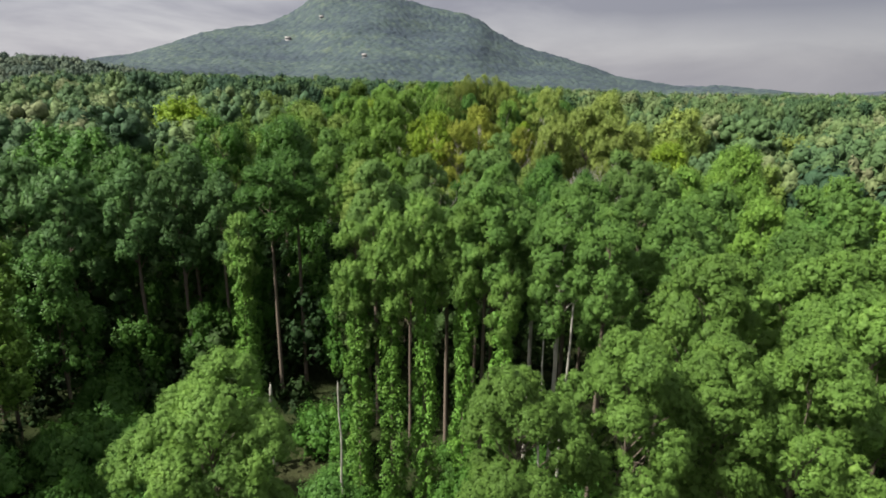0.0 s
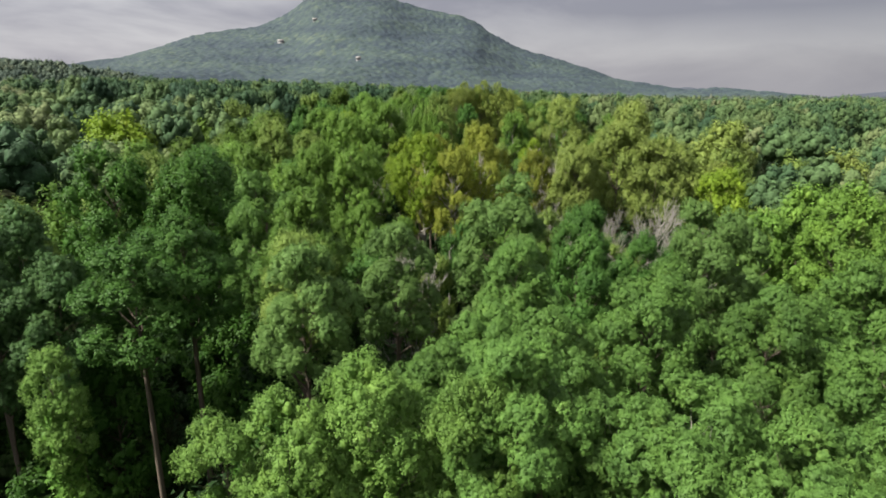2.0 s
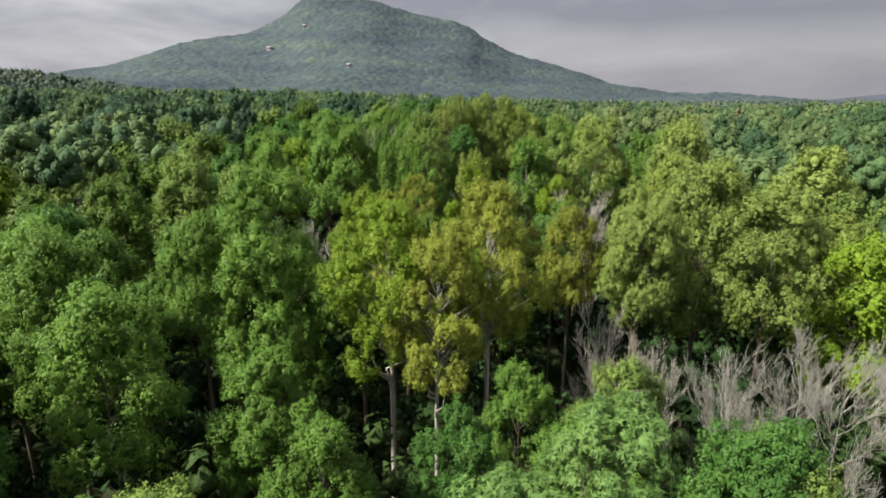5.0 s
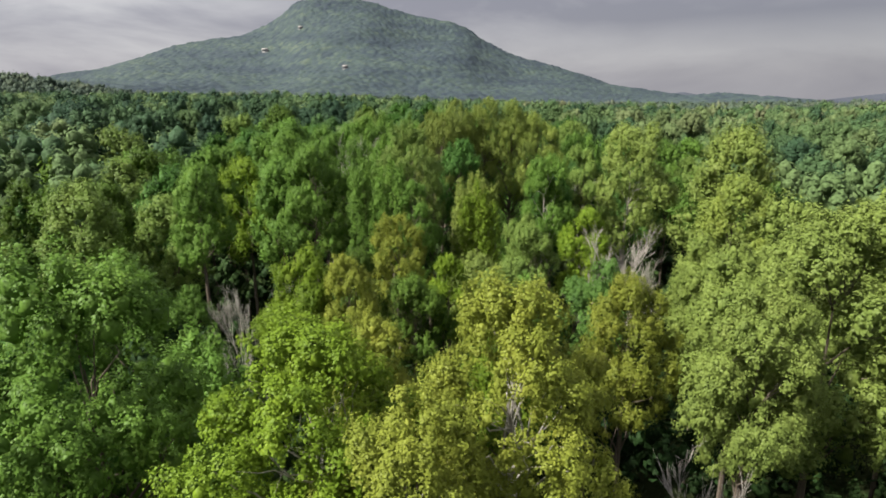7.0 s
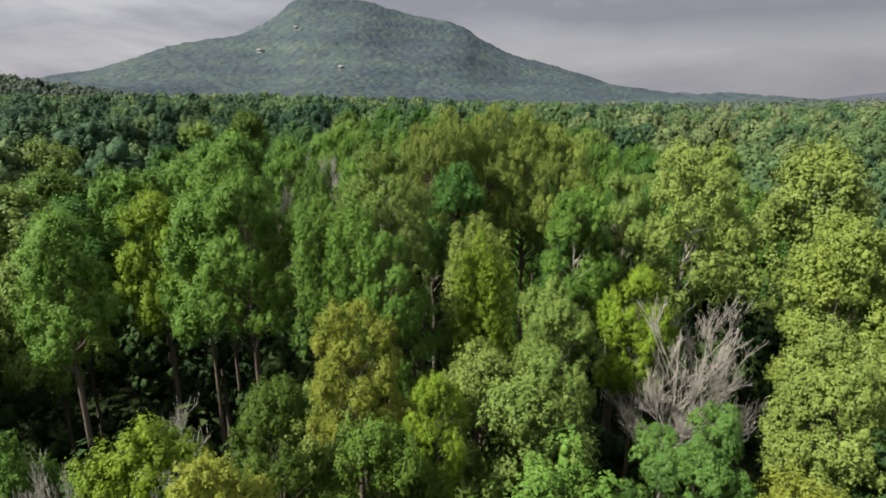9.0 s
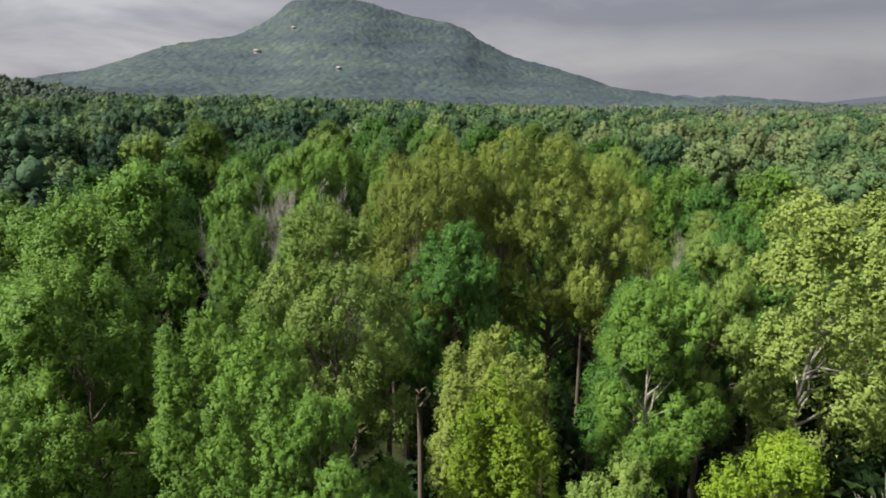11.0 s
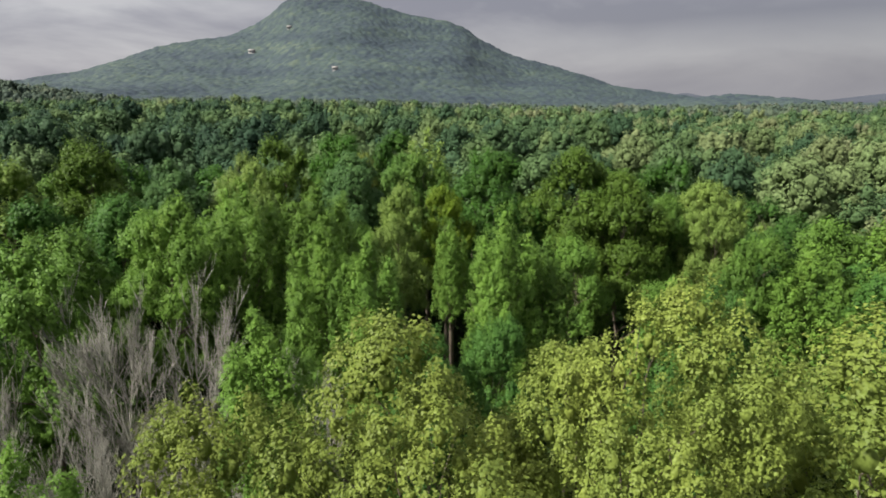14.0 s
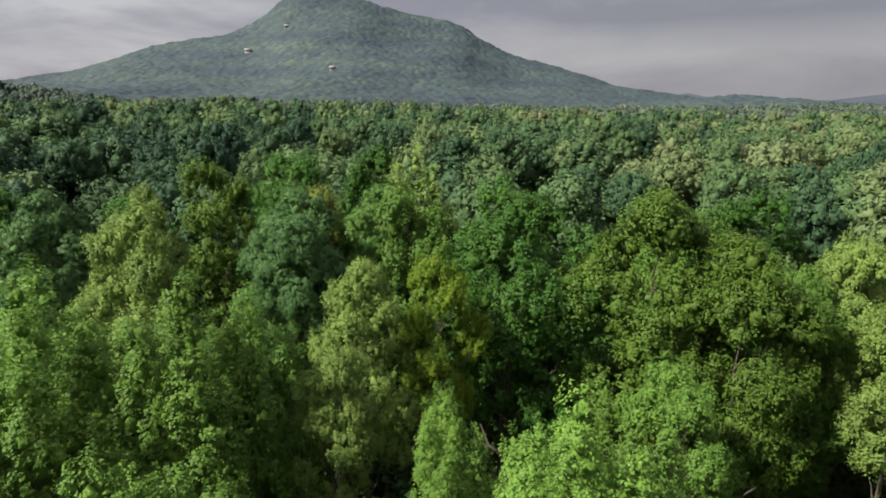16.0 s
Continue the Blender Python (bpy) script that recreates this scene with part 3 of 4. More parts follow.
def vine_mesh(seed, low, high, R, count, leaf):
    """A ragged sleeve of creeper round a trunk: bushy clumps of leaves, with trailing strands between them."""
    rng = np.random.default_rng(seed)
    clumps = 120
    cz = low + (high - low) * (np.arange(clumps) + rng.uniform(0, 1, clumps)) / clumps
    ca = np.arange(clumps) * 2.4 + rng.uniform(-0.6, 0.6, clumps)
    taper = 1.2 - 0.45 * (cz - low) / (high - low)
    cr = R * rng.uniform(0.15, 0.75, clumps) ** 0.8 * taper
    cs = R * rng.uniform(0.22, 0.52, clumps) * taper
    k = rng.integers(0, clumps, count)
    w = unit(rng.normal(0, 1, (count, 3)) + (0, 0, 0.3))
    mid = np.stack([cr * np.cos(ca), cr * np.sin(ca), cz], -1)
    drop = np.where(rng.random(count) < 0.22, rng.uniform(0, 1.3, count), 0)      # strands hang below the clump
    pos = mid[k] + w * (cs[k] * rng.uniform(0.7, 1.1, count))[:, None] * (1, 1, 1.3) - np.stack([0 * drop, 0 * drop, drop], -1)
    nrm = unit(w + (0, 0, 0.4) + rng.normal(0, 0.3, (count, 3)))
    return leaf_mesh("vine", blades(pos, nrm, unit(rng.normal(0, 0.6, (count, 3)) + (0, 0, -0.8)), leaf * rng.uniform(0.7, 1.3, count), 0.85))


VINES = [vine_mesh(3 + k, -0.3, 21.0, 1.2, 15000, 0.18) for k in range(3)]


def pole_mesh(seed):
    """A trunk one metre tall and one metre thick at the foot, to be drawn out to its tree's size."""
    rng = np.random.default_rng(seed)
    pts = np.stack([rng.normal(0, 0.01, 9), rng.normal(0, 0.01, 9), np.linspace(-0.03, 1, 9)], -1)
    return mesh_from("trunk", *tube(pts, 0.5 * np.array([1.35, 1.08, 1, 0.95, 0.9, 0.84, 0.78, 0.7, 0.6]), 9), smooth=True)


POLES = [pole_mesh(60 + k) for k in range(4)]


def tree(kind, x, y, top, radius, mat, detail="", bark=None, vine=False, long=1.0, group="forest trees"):
    """One tree: what kind, where it stands, the height of its tip and its crown's radius; long stretches the crown."""
    if not detail:
        detail = "near" if abs(x) < 18 and y < 196 or 18 <= x < 24 and y < 192 or y < 50 and 0 < x < 29 else "between" if abs(x) < 38 and y < 210 else "middle" if abs(x) < 60 and y < 215 else "far"
    kind = "slim" if kind == "broad" and radius < 2.75 else kind
    crown, limbs = model(kind, detail, pick_rng.randrange(2 if detail == "closest" else 3))
    base = float(ground_z(x, y))
    name, label, category = LOOKS[mat]
    if kind == "bush":
        name, label, category = "shrub", "leafy green shrub on the forest floor", "shrub"
    ob = new(name)
    ob.empty_display_size = 0.5
    ob.matrix_basis = Matrix.Translation((x, y, base)) @ Matrix.Rotation(pick_rng.uniform(0, 6.28), 4, "Z")
    height, wide = top - base, radius / FORMS[kind][0]
    if kind != "bush" and y > 62:
        long = np.clip((0.36 if "pine" in kind else 0.42) * height / (FORMS[kind][1] * wide), long, max(1.12, long))
    length = FORMS[kind][1] * wide * long
    bark = bark or BARK
    if kind != "bush":
        stem = part("trunk", POLES[pick_rng.randrange(4)], bark, ob)
        thick = 0.20 + 0.009 * height * pick_rng.uniform(0.6, 1.0)
        stem.scale = (thick, thick, max(height - length * 0.95, 2.0))
    for name, mesh, m in (("branching", limbs, bark), ("crown", crown, mat)):
        piece = part(name, mesh, m, ob)
        piece.location, piece.scale = (0, 0, height), (wide, wide, wide * long)
    if vine:
        creeper = part("vine", VINES[len(PLANTED) % 3], VINE, ob, "green creeper hanging round the trunk")
        creeper.scale = (1, 1, (height - 3.0) / 21.0)
        label = label + ", its trunk draped in creeper"
    tagged(ob, label, category, group)
    PLANTED.append((x, y, top, radius))
    return ob


def bare_model(seed):
    """A leafless tree: trunk, forking limbs and fine upright twigs; crown radius about 4, height TALL."""
    rng = np.random.default_rng(seed)
    limbs, twigs = [], []
    stem = bent(rng, (0, 0, -0.8), (0, 0, TALL * 0.82), 7, 0.02)
    limbs.append(tube(stem, 0.13 * np.linspace(1.1, 0.15, 7), 6))

    def grow(p, way, length, r, level):
        q = p + way * length
        pts = bent(rng, p, q, 4 if level < 3 else 3, 0.03)
        (limbs if level < 2 else twigs).append(tube(pts, np.maximum(r * np.linspace(1, 0.25, len(pts)), 0.010), 4 if level < 2 else 3))
        if level < 4:
            for k in range((5, 6, 4)[level - 1]):
                s = rng.uniform(0.2, 1.0)
                w = unit(way + rng.normal(0, 0.34, 3) + (0, 0, 0.42))
                grow(p + (q - p) * s, w, length * rng.uniform(0.42, 0.72), r * 0.5, level + 1)

    for k in range(17):
        foot = rng.uniform(0.42, 0.82) * TALL
        a = k * 2.4 + rng.uniform(-0.4, 0.4)
        w = unit(np.array([np.cos(a) * 0.7, np.sin(a) * 0.7, rng.uniform(0.7, 1.4)]))
        grow(np.array([np.interp(foot, stem[:, 2], stem[:, j]) for j in range(3)]), w, rng.uniform(2.6, 4.2), 0.038, 1)
    return mesh_from("trunk", *joined(limbs), smooth=True), mesh_from("bare_crown", *joined(twigs))


BARE = [bare_model(40 + k) for k in range(3)]


def bare_tree(x, y, top, radius, bark=None):
    trunk, twigs = BARE[pick_rng.randrange(3)]
    base = float(ground_z(x, y))
    ob = new("dead_tree")
    ob.empty_display_size = 0.5
    wide, tall = radius / 4.2, (top - base) / (TALL * 1.02)
    ob.matrix_basis = Matrix.Translation((x, y, base)) @ Matrix.Rotation(pick_rng.uniform(0, 6.28), 4, "Z") @ Matrix.Diagonal((wide, wide, tall, 1))
    part("trunk", trunk, bark or DEAD_BARK, ob)
    part("bare_crown", twigs, bark or DEAD_BARK, ob, "fine bare grey twigs")
    PLANTED.append((x, y, top, radius))
    return tagged(ob, "leafless dead tree with bare grey branches", "dead tree", "dead trees")


def snag(x, y, top, r, lean=0.0):
    base = float(ground_z(x, y))
    rng = np.random.default_rng(int(abs(x * 7 + y)))
    v, q = tube(bent(rng, (0, 0, -0.6), (lean, 0, top - base), 7, 0.008), r * np.linspace(1.2, 0.6, 7), 8)
    me = mesh_from("snag", np.concatenate([v, [[lean, 0, top - base + 0.5]]]), q, [[48 + k, 48 + (k + 1) % 8, 56] for k in range(8)], DEAD_BARK, True)
    ob = new("snag", me)
    ob.location = (x, y, base)
    return tagged(ob, "broken pale dead trunk without branches", "dead trunk")


# ---- the pines and creeper-hung trees round the clearing ----
tree("low_pine", -8.0, 16.0, 31.6, 2.9, PINE_YOUNG, "hero")
tree("low_pine", 2.0, 17.0, 31.4, 2.2, PINE_YOUNG, "hero")
tree("low_pine", 5.8, 18.5, 32.0, 2.4, PINE_YOUNG)
tree("low_pine", 9.6, 20.0, 31.0, 2.4, PINE_YOUNG)
tree("low_pine", 13.3, 20.5, 31.6, 3.0, PINE_YOUNG)
tree("low_pine", 13.5, 30.6, 31.4, 3.6, PINE_YOUNG)
tree("low_pine", 18.5, 25.0, 31.2, 3.4, PINE_YOUNG)
tree("low_pine", 20.5, 32.0, 31.3, 3.8, PINE_YOUNG)
tree("low_pine", 27.5, 38.0, 30.2, 4.0, PINE_YOUNG)
tree("low_pine", 27.0, 47.0, 29.0, 4.0, PINE)
tree("low_pine", 26.0, 29.5, 30.4, 3.6, PINE_YOUNG)
tree("broad", -8.2, 42.0, 30.2, 1.9, VINE_TREE, vine=True)
tree("broad", -5.6, 42.0, 31.2, 2.3, VINE_TREE, vine=True)
tree("broad", -3.0, 42.6, 32.2, 2.3, VINE_TREE, vine=True)
tree("broad", 0.2, 42.5, 31.8, 2.0, VINE_TREE, vine=True)
tree("pine", 1.6, 43.0, 33.0, 2.7, PINE)
tree("broad", 3.0, 39.5, 27.0, 1.4, VINE_TREE, vine=True)
tree("pine", 7.2, 41.6, 32.2, 3.3, PINE, bark=PALE_BARK)
tree("pine", 5.4, 43.5, 30.5, 2.2, PINE, bark=PALE_BARK)
tree("pine", 10.0, 39.5, 31.8, 2.7, PINE)
tree("pine", 15.7, 42.5, 31.5, 3.7, PINE)
tree("broad", -20.2, 50.0, 28.6, 1.6, VINE_TREE, vine=True)
tree("broad", -19.6, 57.0, 32.4, 3.6, DEEP, long=0.7)
tree("broad", -17.8, 60.0, 33.2, 3.4, DEEP, long=0.75)
tree("pine", -29.3, 57.3, 32.4, 3.6, DARK_PINE)
tree("pine", -25.0, 57.5, 31.0, 3.0, DARK_PINE)
tree("pine", -33.6, 56.6, 32.2, 3.4, DARK_PINE)
tree("pine", -40.0, 55.5, 31.3, 4.0, DARK_PINE)
tree("pine", -46.0, 58.0, 32.0, 4.0, DARK_PINE)
tree("broad", -37.0, 62.0, 33.0, 4.5, DEEP)
tree("broad", -45.0, 68.0, 34.0, 5.0, DEEP)
tree("broad", -53.0, 74.0, 34.2, 5.0, DEEP)
tree("broad", -58.0, 62.0, 32.5, 5.0, DEEP)
snag(-17.0, 46.2, 13.4, 0.22)
snag(-9.6, 40.5, 17.0, 0.10)
snag(7.5, 39.4, 25.0, 0.12, 0.3)
snag(6.3, 39.8, 22.6, 0.09, -0.4)

# ---- behind the clearing ----
for x, y, top, radius in ((-24.5, 61.0, 23.5, 3.8), (-31.0, 63.5, 24.5, 4.0), (-14.5, 62.5, 23.0, 3.6), (-37.0, 60.5, 22.0, 4.0), (-12.0, 57.5, 21.0, 3.2), (-43.0, 62.0, 24.0, 4.2), (-18.5, 66.0, 25.0, 3.6), (-26.5, 56.0, 17.5, 3.6), (-33.5, 54.0, 16.5, 3.8)):
    tree("broad", x, y, top, radius, DENSE, "middle", long=1.15)
tree("pine", -8.7, 54.2, 33.0, 3.0, SAGE_PINE)
tree("pine", 9.9, 54.2, 31.6, 3.3, PINE)
tree("pine", 3.0, 58.2, 32.4, 2.8, PINE)
tree("pine", 19.3, 58.4, 29.7, 3.5, PINE)
tree("broad", -10.4, 59.5, 32.2, 3.0, SAGE)
tree("pine", -4.2, 59.5, 32.9, 2.8, SAGE_PINE)
tree("pine", -1.5, 50.0, 29.6, 2.8, PINE)
tree("broad", -4.8, 49.0, 28.6, 2.4, MID)
tree("pine", 1.2, 53.5, 30.0, 2.6, PINE)
tree("pine", 4.0, 50.5, 31.2, 3.0, PINE)
tree("pine", 16.2, 54.0, 30.6, 3.2, PINE)
tree("pine", 19.5, 49.5, 31.0, 3.2, PINE)
tree("pine", 13.2, 61.5, 30.0, 3.2, PINE)
tree("broad", 8.3, 66.0, 31.0, 3.4, DEEP)
tree("broad", 13.8, 70.0, 30.2, 3.4, DEEP)
tree("pine", 3.3, 71.0, 34.0, 3.9, SAGE_PINE)
tree("broad", 10.5, 75.5, 31.2, 3.2, DEEP)
tree("pine", 25.0, 79.0, 30.0, 4.6, SAGE_PINE)
tree("pine", 27.5, 64.0, 29.8, 4.2, PINE)
tree("broad", 34.2, 73.2, 29.0, 4.0, MID)
tree("broad", 54.0, 89.0, 27.0, 5.0, SAGE)
bare_tree(-3.7, 69.5, 30.2, 3.4)
tree("broad", -2.8, 72.0, 27.5, 2.4, SAGE)
tree("broad", -11.8, 65.3, 33.8, 3.2, MID)
tree("pine", -15.2, 68.0, 34.6, 3.4, PINE)
tree("broad", -23.5, 77.5, 35.4, 4.4, DEEP)
tree("broad", -27.0, 93.0, 34.4, 3.6, BRIGHT)
tree("broad", -18.5, 84.5, 33.0, 3.6, BRIGHT)
tree("broad", -36.0, 90.0, 33.5, 4.6, SAGE)

tree("broad", -6.2, 79.5, 28.6, 2.8, MID)
tree("broad", 0.2, 82.5, 27.6, 2.8, DEEP)
tree("broad", 5.2, 80.0, 28.8, 2.8, MID)
tree("broad", -10.5, 85.0, 29.0, 3.0, MID)
tree("broad", 8.4, 86.5, 28.4, 3.0, SAGE)
tree("broad", 3.4, 88.0, 27.0, 2.6, MID)

# ---- the turning trees in the middle of the wood ----
tree("pine", -30.2, 62.0, 33.2, 3.4, DARK_PINE)
tree("broad", -22.3, 70.4, 35.5, 4.0, DENSE)
tree("pine", 19.2, 70.4, 32.3, 3.8, SAGE_PINE)
tree("broad", -32.2, 76.8, 35.7, 4.7, DENSE)
tree("broad", 36.3, 80.6, 32.4, 4.3, BRIGHT)
tree("broad", -24.4, 90.0, 34.4, 3.4, BRIGHT)
tree("airy", -1.6, 91.8, 34.2, 3.2, RUSTY, "hero", bark=PALE_BARK)
tree("airy", -4.8, 94.3, 35.4, 4.4, YELLOW, "hero", bark=PALE_BARK)
tree("broad", -17.9, 95.0, 34.1, 3.0, BRIGHT, "near")
tree("airy", 1.8, 95.4, 36.4, 3.8, RUSTY, "hero", bark=PALE_BARK)
tree("broad", -13.5, 96.0, 37.4, 5.2, BRIGHT, "hero")
tree("broad", 26.0, 105.5, 35.0, 4.2, PALE)
tree("broad", 15.5, 107.3, 34.6, 3.9, PALE, "near")
tree("broad", 35.8, 107.4, 30.2, 5.6, YELLOW)
tree("airy", -6.3, 108.6, 33.4, 2.0, RUSTY, "near")
tree("airy", 10.0, 109.4, 32.0, 3.3, RUSTY, "near")
tree("broad", -9.4, 109.8, 33.6, 2.8, YELLOW, "near")
tree("broad", 21.9, 109.9, 36.3, 5.4, PALE)
tree("pine", 9.3, 115.0, 31.2, 2.6, PINE, "near")
tree("broad", -7.2, 116.2, 31.8, 2.1, YELLOW_GREEN, "near")
tree("broad", -3.1, 116.6, 29.8, 2.7, YELLOW_GREEN, "near")
tree("broad", -19.5, 116.7, 28.7, 2.3, MID)
tree("broad", -0.7, 118.9, 30.6, 1.5, YELLOW, "near")
tree("airy", -4.7, 121.3, 33.0, 2.5, RUSTY, "near")
tree("broad", 21.0, 124.8, 30.9, 3.9, PALE)
tree("broad", -33.2, 126.7, 34.9, 4.4, SAGE)
tree("broad", 14.8, 104.0, 33.2, 3.2, PALE)
bare_tree(15.6, 88.5, 30.6, 3.6)
bare_tree(20.2, 86.0, 30.9, 3.6)
bare_tree(23.5, 95.5, 29.4, 3.6)
bare_tree(27.5, 90.0, 28.6, 3.4)
bare_tree(9.4, 91.5, 27.6, 2.2, PALE_BARK)
bare_tree(12.2, 91.0, 28.2, 2.4, PALE_BARK)
bare_tree(17.6, 92.5, 28.2, 2.4, PALE_BARK)
bare_tree(10.0, 98.0, 28.0, 2.6, PALE_BARK)
bare_tree(12.5, 96.5, 27.0, 2.6, PALE_BARK)
tree("broad", 44.0, 101.0, 29.0, 4.6, BRIGHT)
tree("broad", 33.0, 118.0, 32.6, 5.0, PALE)
tree("broad", -4.6, 104.5, 31.2, 2.6, RUSTY)
tree("broad", 2.4, 106.0, 31.6, 2.6, YELLOW)
tree("broad", -24.5, 117.2, 30.4, 4.6, MID)
tree("broad", -29.0, 134.0, 32.4, 4.0, SAGE)
bare_tree(-14.0, 119.5, 28.6, 3.0)
tree("broad", 6.6, 128.4, 30.8, 2.4, SAGE)
tree("broad", 1.8, 137.2, 32.2, 2.6, PALE)
tree("broad", 10.9, 144.0, 33.0, 2.8, MID)
bare_tree(16.6, 131.2, 32.6, 3.8, PALE_BARK)
bare_tree(13.8, 128.8, 33.2, 4.2, PALE_BARK)
bare_tree(-14.8, 113.6, 31.2, 2.2)
tree("broad", 31.8, 129.8, 33.2, 5.0, PALE)
tree("broad", 47.9, 137.5, 34.6, 6.0, PALE)

# ---- the yellow-green trees on the way ----
tree("broad", -22.8, 127.3, 36.3, 2.8, BRIGHT)
tree("broad", -4.1, 129.6, 34.4, 2.0, MID, "hero")
tree("spire", -6.1, 130.9, 36.4, 2.2, BRIGHT, "hero")
tree("broad", 6.2, 131.0, 31.0, 2.2, SAGE, "near")
tree("broad", -2.7, 132.5, 29.8, 2.2, MID, "near")
tree("broad", 12.4, 132.5, 31.4, 2.8, YELLOW, "near")
tree("spire", -9.0, 132.7, 36.0, 2.5, BRIGHT, "hero")
tree("broad", -14.1, 133.5, 37.4, 3.5, BRIGHT, "hero")
tree("spire", 1.4, 134.6, 34.4, 2.9, STRAW, "hero")
tree("broad", -18.2, 136.0, 36.0, 3.5, MID)
tree("airy", -4.9, 136.6, 39.2, 3.4, SAGE, "hero")
tree("broad", -22.0, 137.2, 35.8, 3.2, YELLOW)
tree("broad", 8.9, 137.3, 36.0, 2.9, BRIGHT, "hero", bark=PALE_BARK)
tree("broad", -18.6, 141.0, 38.0, 3.8, BRIGHT)
tree("broad", 9.8, 141.2, 34.4, 3.3, DEEP, "near")
tree("airy", 18.8, 142.0, 38.8, 5.0, PALE, "near", bark=PALE_BARK)
tree("broad", -21.2, 144.0, 38.7, 3.4, MID)
tree("airy", -1.8, 144.6, 40.0, 4.0, STRAW, "closest")
tree("broad", 14.4, 145.7, 35.6, 2.7, DEEP, "near")
tree("spire", -12.1, 145.8, 37.0, 2.6, MID, "hero")
tree("spire", -8.2, 147.2, 38.0, 2.6, BRIGHT, "hero")
tree("airy", -2.9, 147.6, 39.8, 3.0, STRAW, "closest")
tree("broad", -42.7, 151.2, 34.2, 5.0, SAGE)
tree("broad", 34.3, 151.4, 38.2, 6.4, PALE)
tree("broad", -21.8, 153.3, 38.9, 4.1, MID)
bare_tree(-9.5, 157.0, 36.2, 2.8)
tree("broad", 23.8, 160.0, 34.5, 3.5, DEEP)
tree("spire", 1.9, 132.4, 34.0, 2.2, YELLOW)
bare_tree(2.6, 133.4, 34.6, 1.9)
tree("broad", 13.8, 142.4, 36.4, 2.6, SAGE, "hero")
tree("airy", 0.4, 147.8, 41.2, 3.2, STRAW, "closest")
tree("broad", 0.2, 142.6, 37.0, 3.2, DEEP, "hero")
tree("airy", 3.0, 148.3, 41.4, 3.0, STRAW, "closest")
tree("airy", 6.4, 149.2, 41.1, 4.2, STRAW, "closest")
tree("airy", 9.4, 148.4, 39.7, 3.8, STRAW, "closest")
bare_tree(-17.5, 158.5, 36.0, 3.2)
bare_tree(-13.2, 159.0, 35.2, 2.9)
bare_tree(-10.2, 162.0, 36.0, 3.0)
bare_tree(-5.9, 162.6, 35.2, 2.6)
tree("spire", -5.2, 156.8, 37.9, 1.7, BRIGHT)
tree("spire", -10.4, 153.2, 35.6, 2.0, BRIGHT)
bare_tree(-14.6, 165.0, 36.9, 3.6)
bare_tree(-12.6, 168.0, 36.4, 3.2)
bare_tree(-20.5, 166.0, 36.4, 3.4)
bare_tree(17.6, 159.4, 33.6, 2.6, PALE_BARK)
bare_tree(20.4, 161.6, 33.0, 2.4, PALE_BARK)
tree("broad", 23.6, 166.6, 32.6, 3.6, SAGE)
tree("broad", 26.0, 173.0, 34.4, 3.8, DEEP)

# ---- the spired bright trees near the end of the way ----
bare_tree(-16.0, 166.0, 36.6, 3.4)
tree("broad", -20.0, 167.4, 37.2, 3.5, MID)
tree("broad", -64.4, 170.0, 32.2, 6.0, YELLOW_GREEN)
tree("broad", -15.2, 172.0, 38.6, 3.1, BRIGHT)
tree("broad", 12.7, 172.6, 33.8, 2.5, MID, "near")
tree("spire", 21.6, 174.7, 35.4, 2.9, BRIGHT)
tree("broad", 18.8, 176.0, 35.6, 2.6, MID)
tree("spire", -8.4, 177.4, 38.6, 3.6, BRIGHT, "hero")
tree("broad", -59.7, 182.6, 36.7, 6.4, SAGE)
tree("airy", 19.7, 183.3, 35.9, 2.7, SAGE)
tree("broad", 13.3, 184.6, 37.9, 3.7, YELLOW_GREEN, "near")
tree("broad", -0.2, 185.6, 37.0, 2.1, YELLOW, "near")
tree("broad", 19.9, 188.2, 36.6, 2.9, SAGE)
tree("broad", 40.4, 190.8, 33.4, 4.4, BRIGHT)
tree("pine", -25.0, 192.6, 37.2, 3.2, DARK_PINE)
tree("pine", -8.9, 193.2, 38.7, 3.3, DARK_PINE)
tree("broad", -19.7, 196.4, 38.5, 3.0, SAGE)
tree("broad", 3.7, 197.2, 38.8, 3.8, DENSE)
tree("broad", -44.5, 198.6, 38.0, 4.3, SAGE)
tree("broad", -36.2, 199.6, 39.6, 4.9, YELLOW_GREEN)
tree("broad", 23.3, 204.7, 37.2, 4.1, DENSE)
tree("broad", -18.3, 206.0, 39.5, 3.6, YELLOW_GREEN)
tree("broad", -12.4, 206.0, 39.8, 3.5, DENSE)
tree("spire", -2.8, 207.0, 39.8, 4.5, SAGE)
tree("broad", -7.0, 213.0, 39.4, 3.8, DENSE)
tree("spire", -12.4, 175.8, 39.1, 3.4, BRIGHT, "hero")
tree("spire", -6.1, 169.4, 37.5, 2.6, BRIGHT, "hero")
tree("spire", -3.7, 168.4, 37.4, 2.3, MID, "hero")
tree("spire", -7.4, 180.6, 37.2, 2.8, MID)
tree("spire", -15.0, 180.5, 38.0, 3.2, BRIGHT)
tree("broad", -18.0, 176.0, 37.0, 3.2, MID)
tree("spire", 3.0, 171.4, 38.2, 2.7, BRIGHT, "hero")
tree("spire", 5.6, 173.2, 36.2, 2.2, MID)
tree("spire", 0.3, 173.2, 37.0, 1.3, BRIGHT, "hero")
tree("spire", 9.4, 163.4, 33.6, 2.6, DEEP)
tree("spire", 12.6, 166.8, 35.6, 2.6, DEEP)
tree("broad", -0.8, 164.2, 34.0, 2.2, DEEP)
tree("broad", 2.4, 166.2, 34.0, 2.2, DEEP)
tree("broad", 8.9, 180.0, 34.4, 2.6, MID)
tree("broad", -3.9, 179.2, 35.5, 1.7, SAGE)
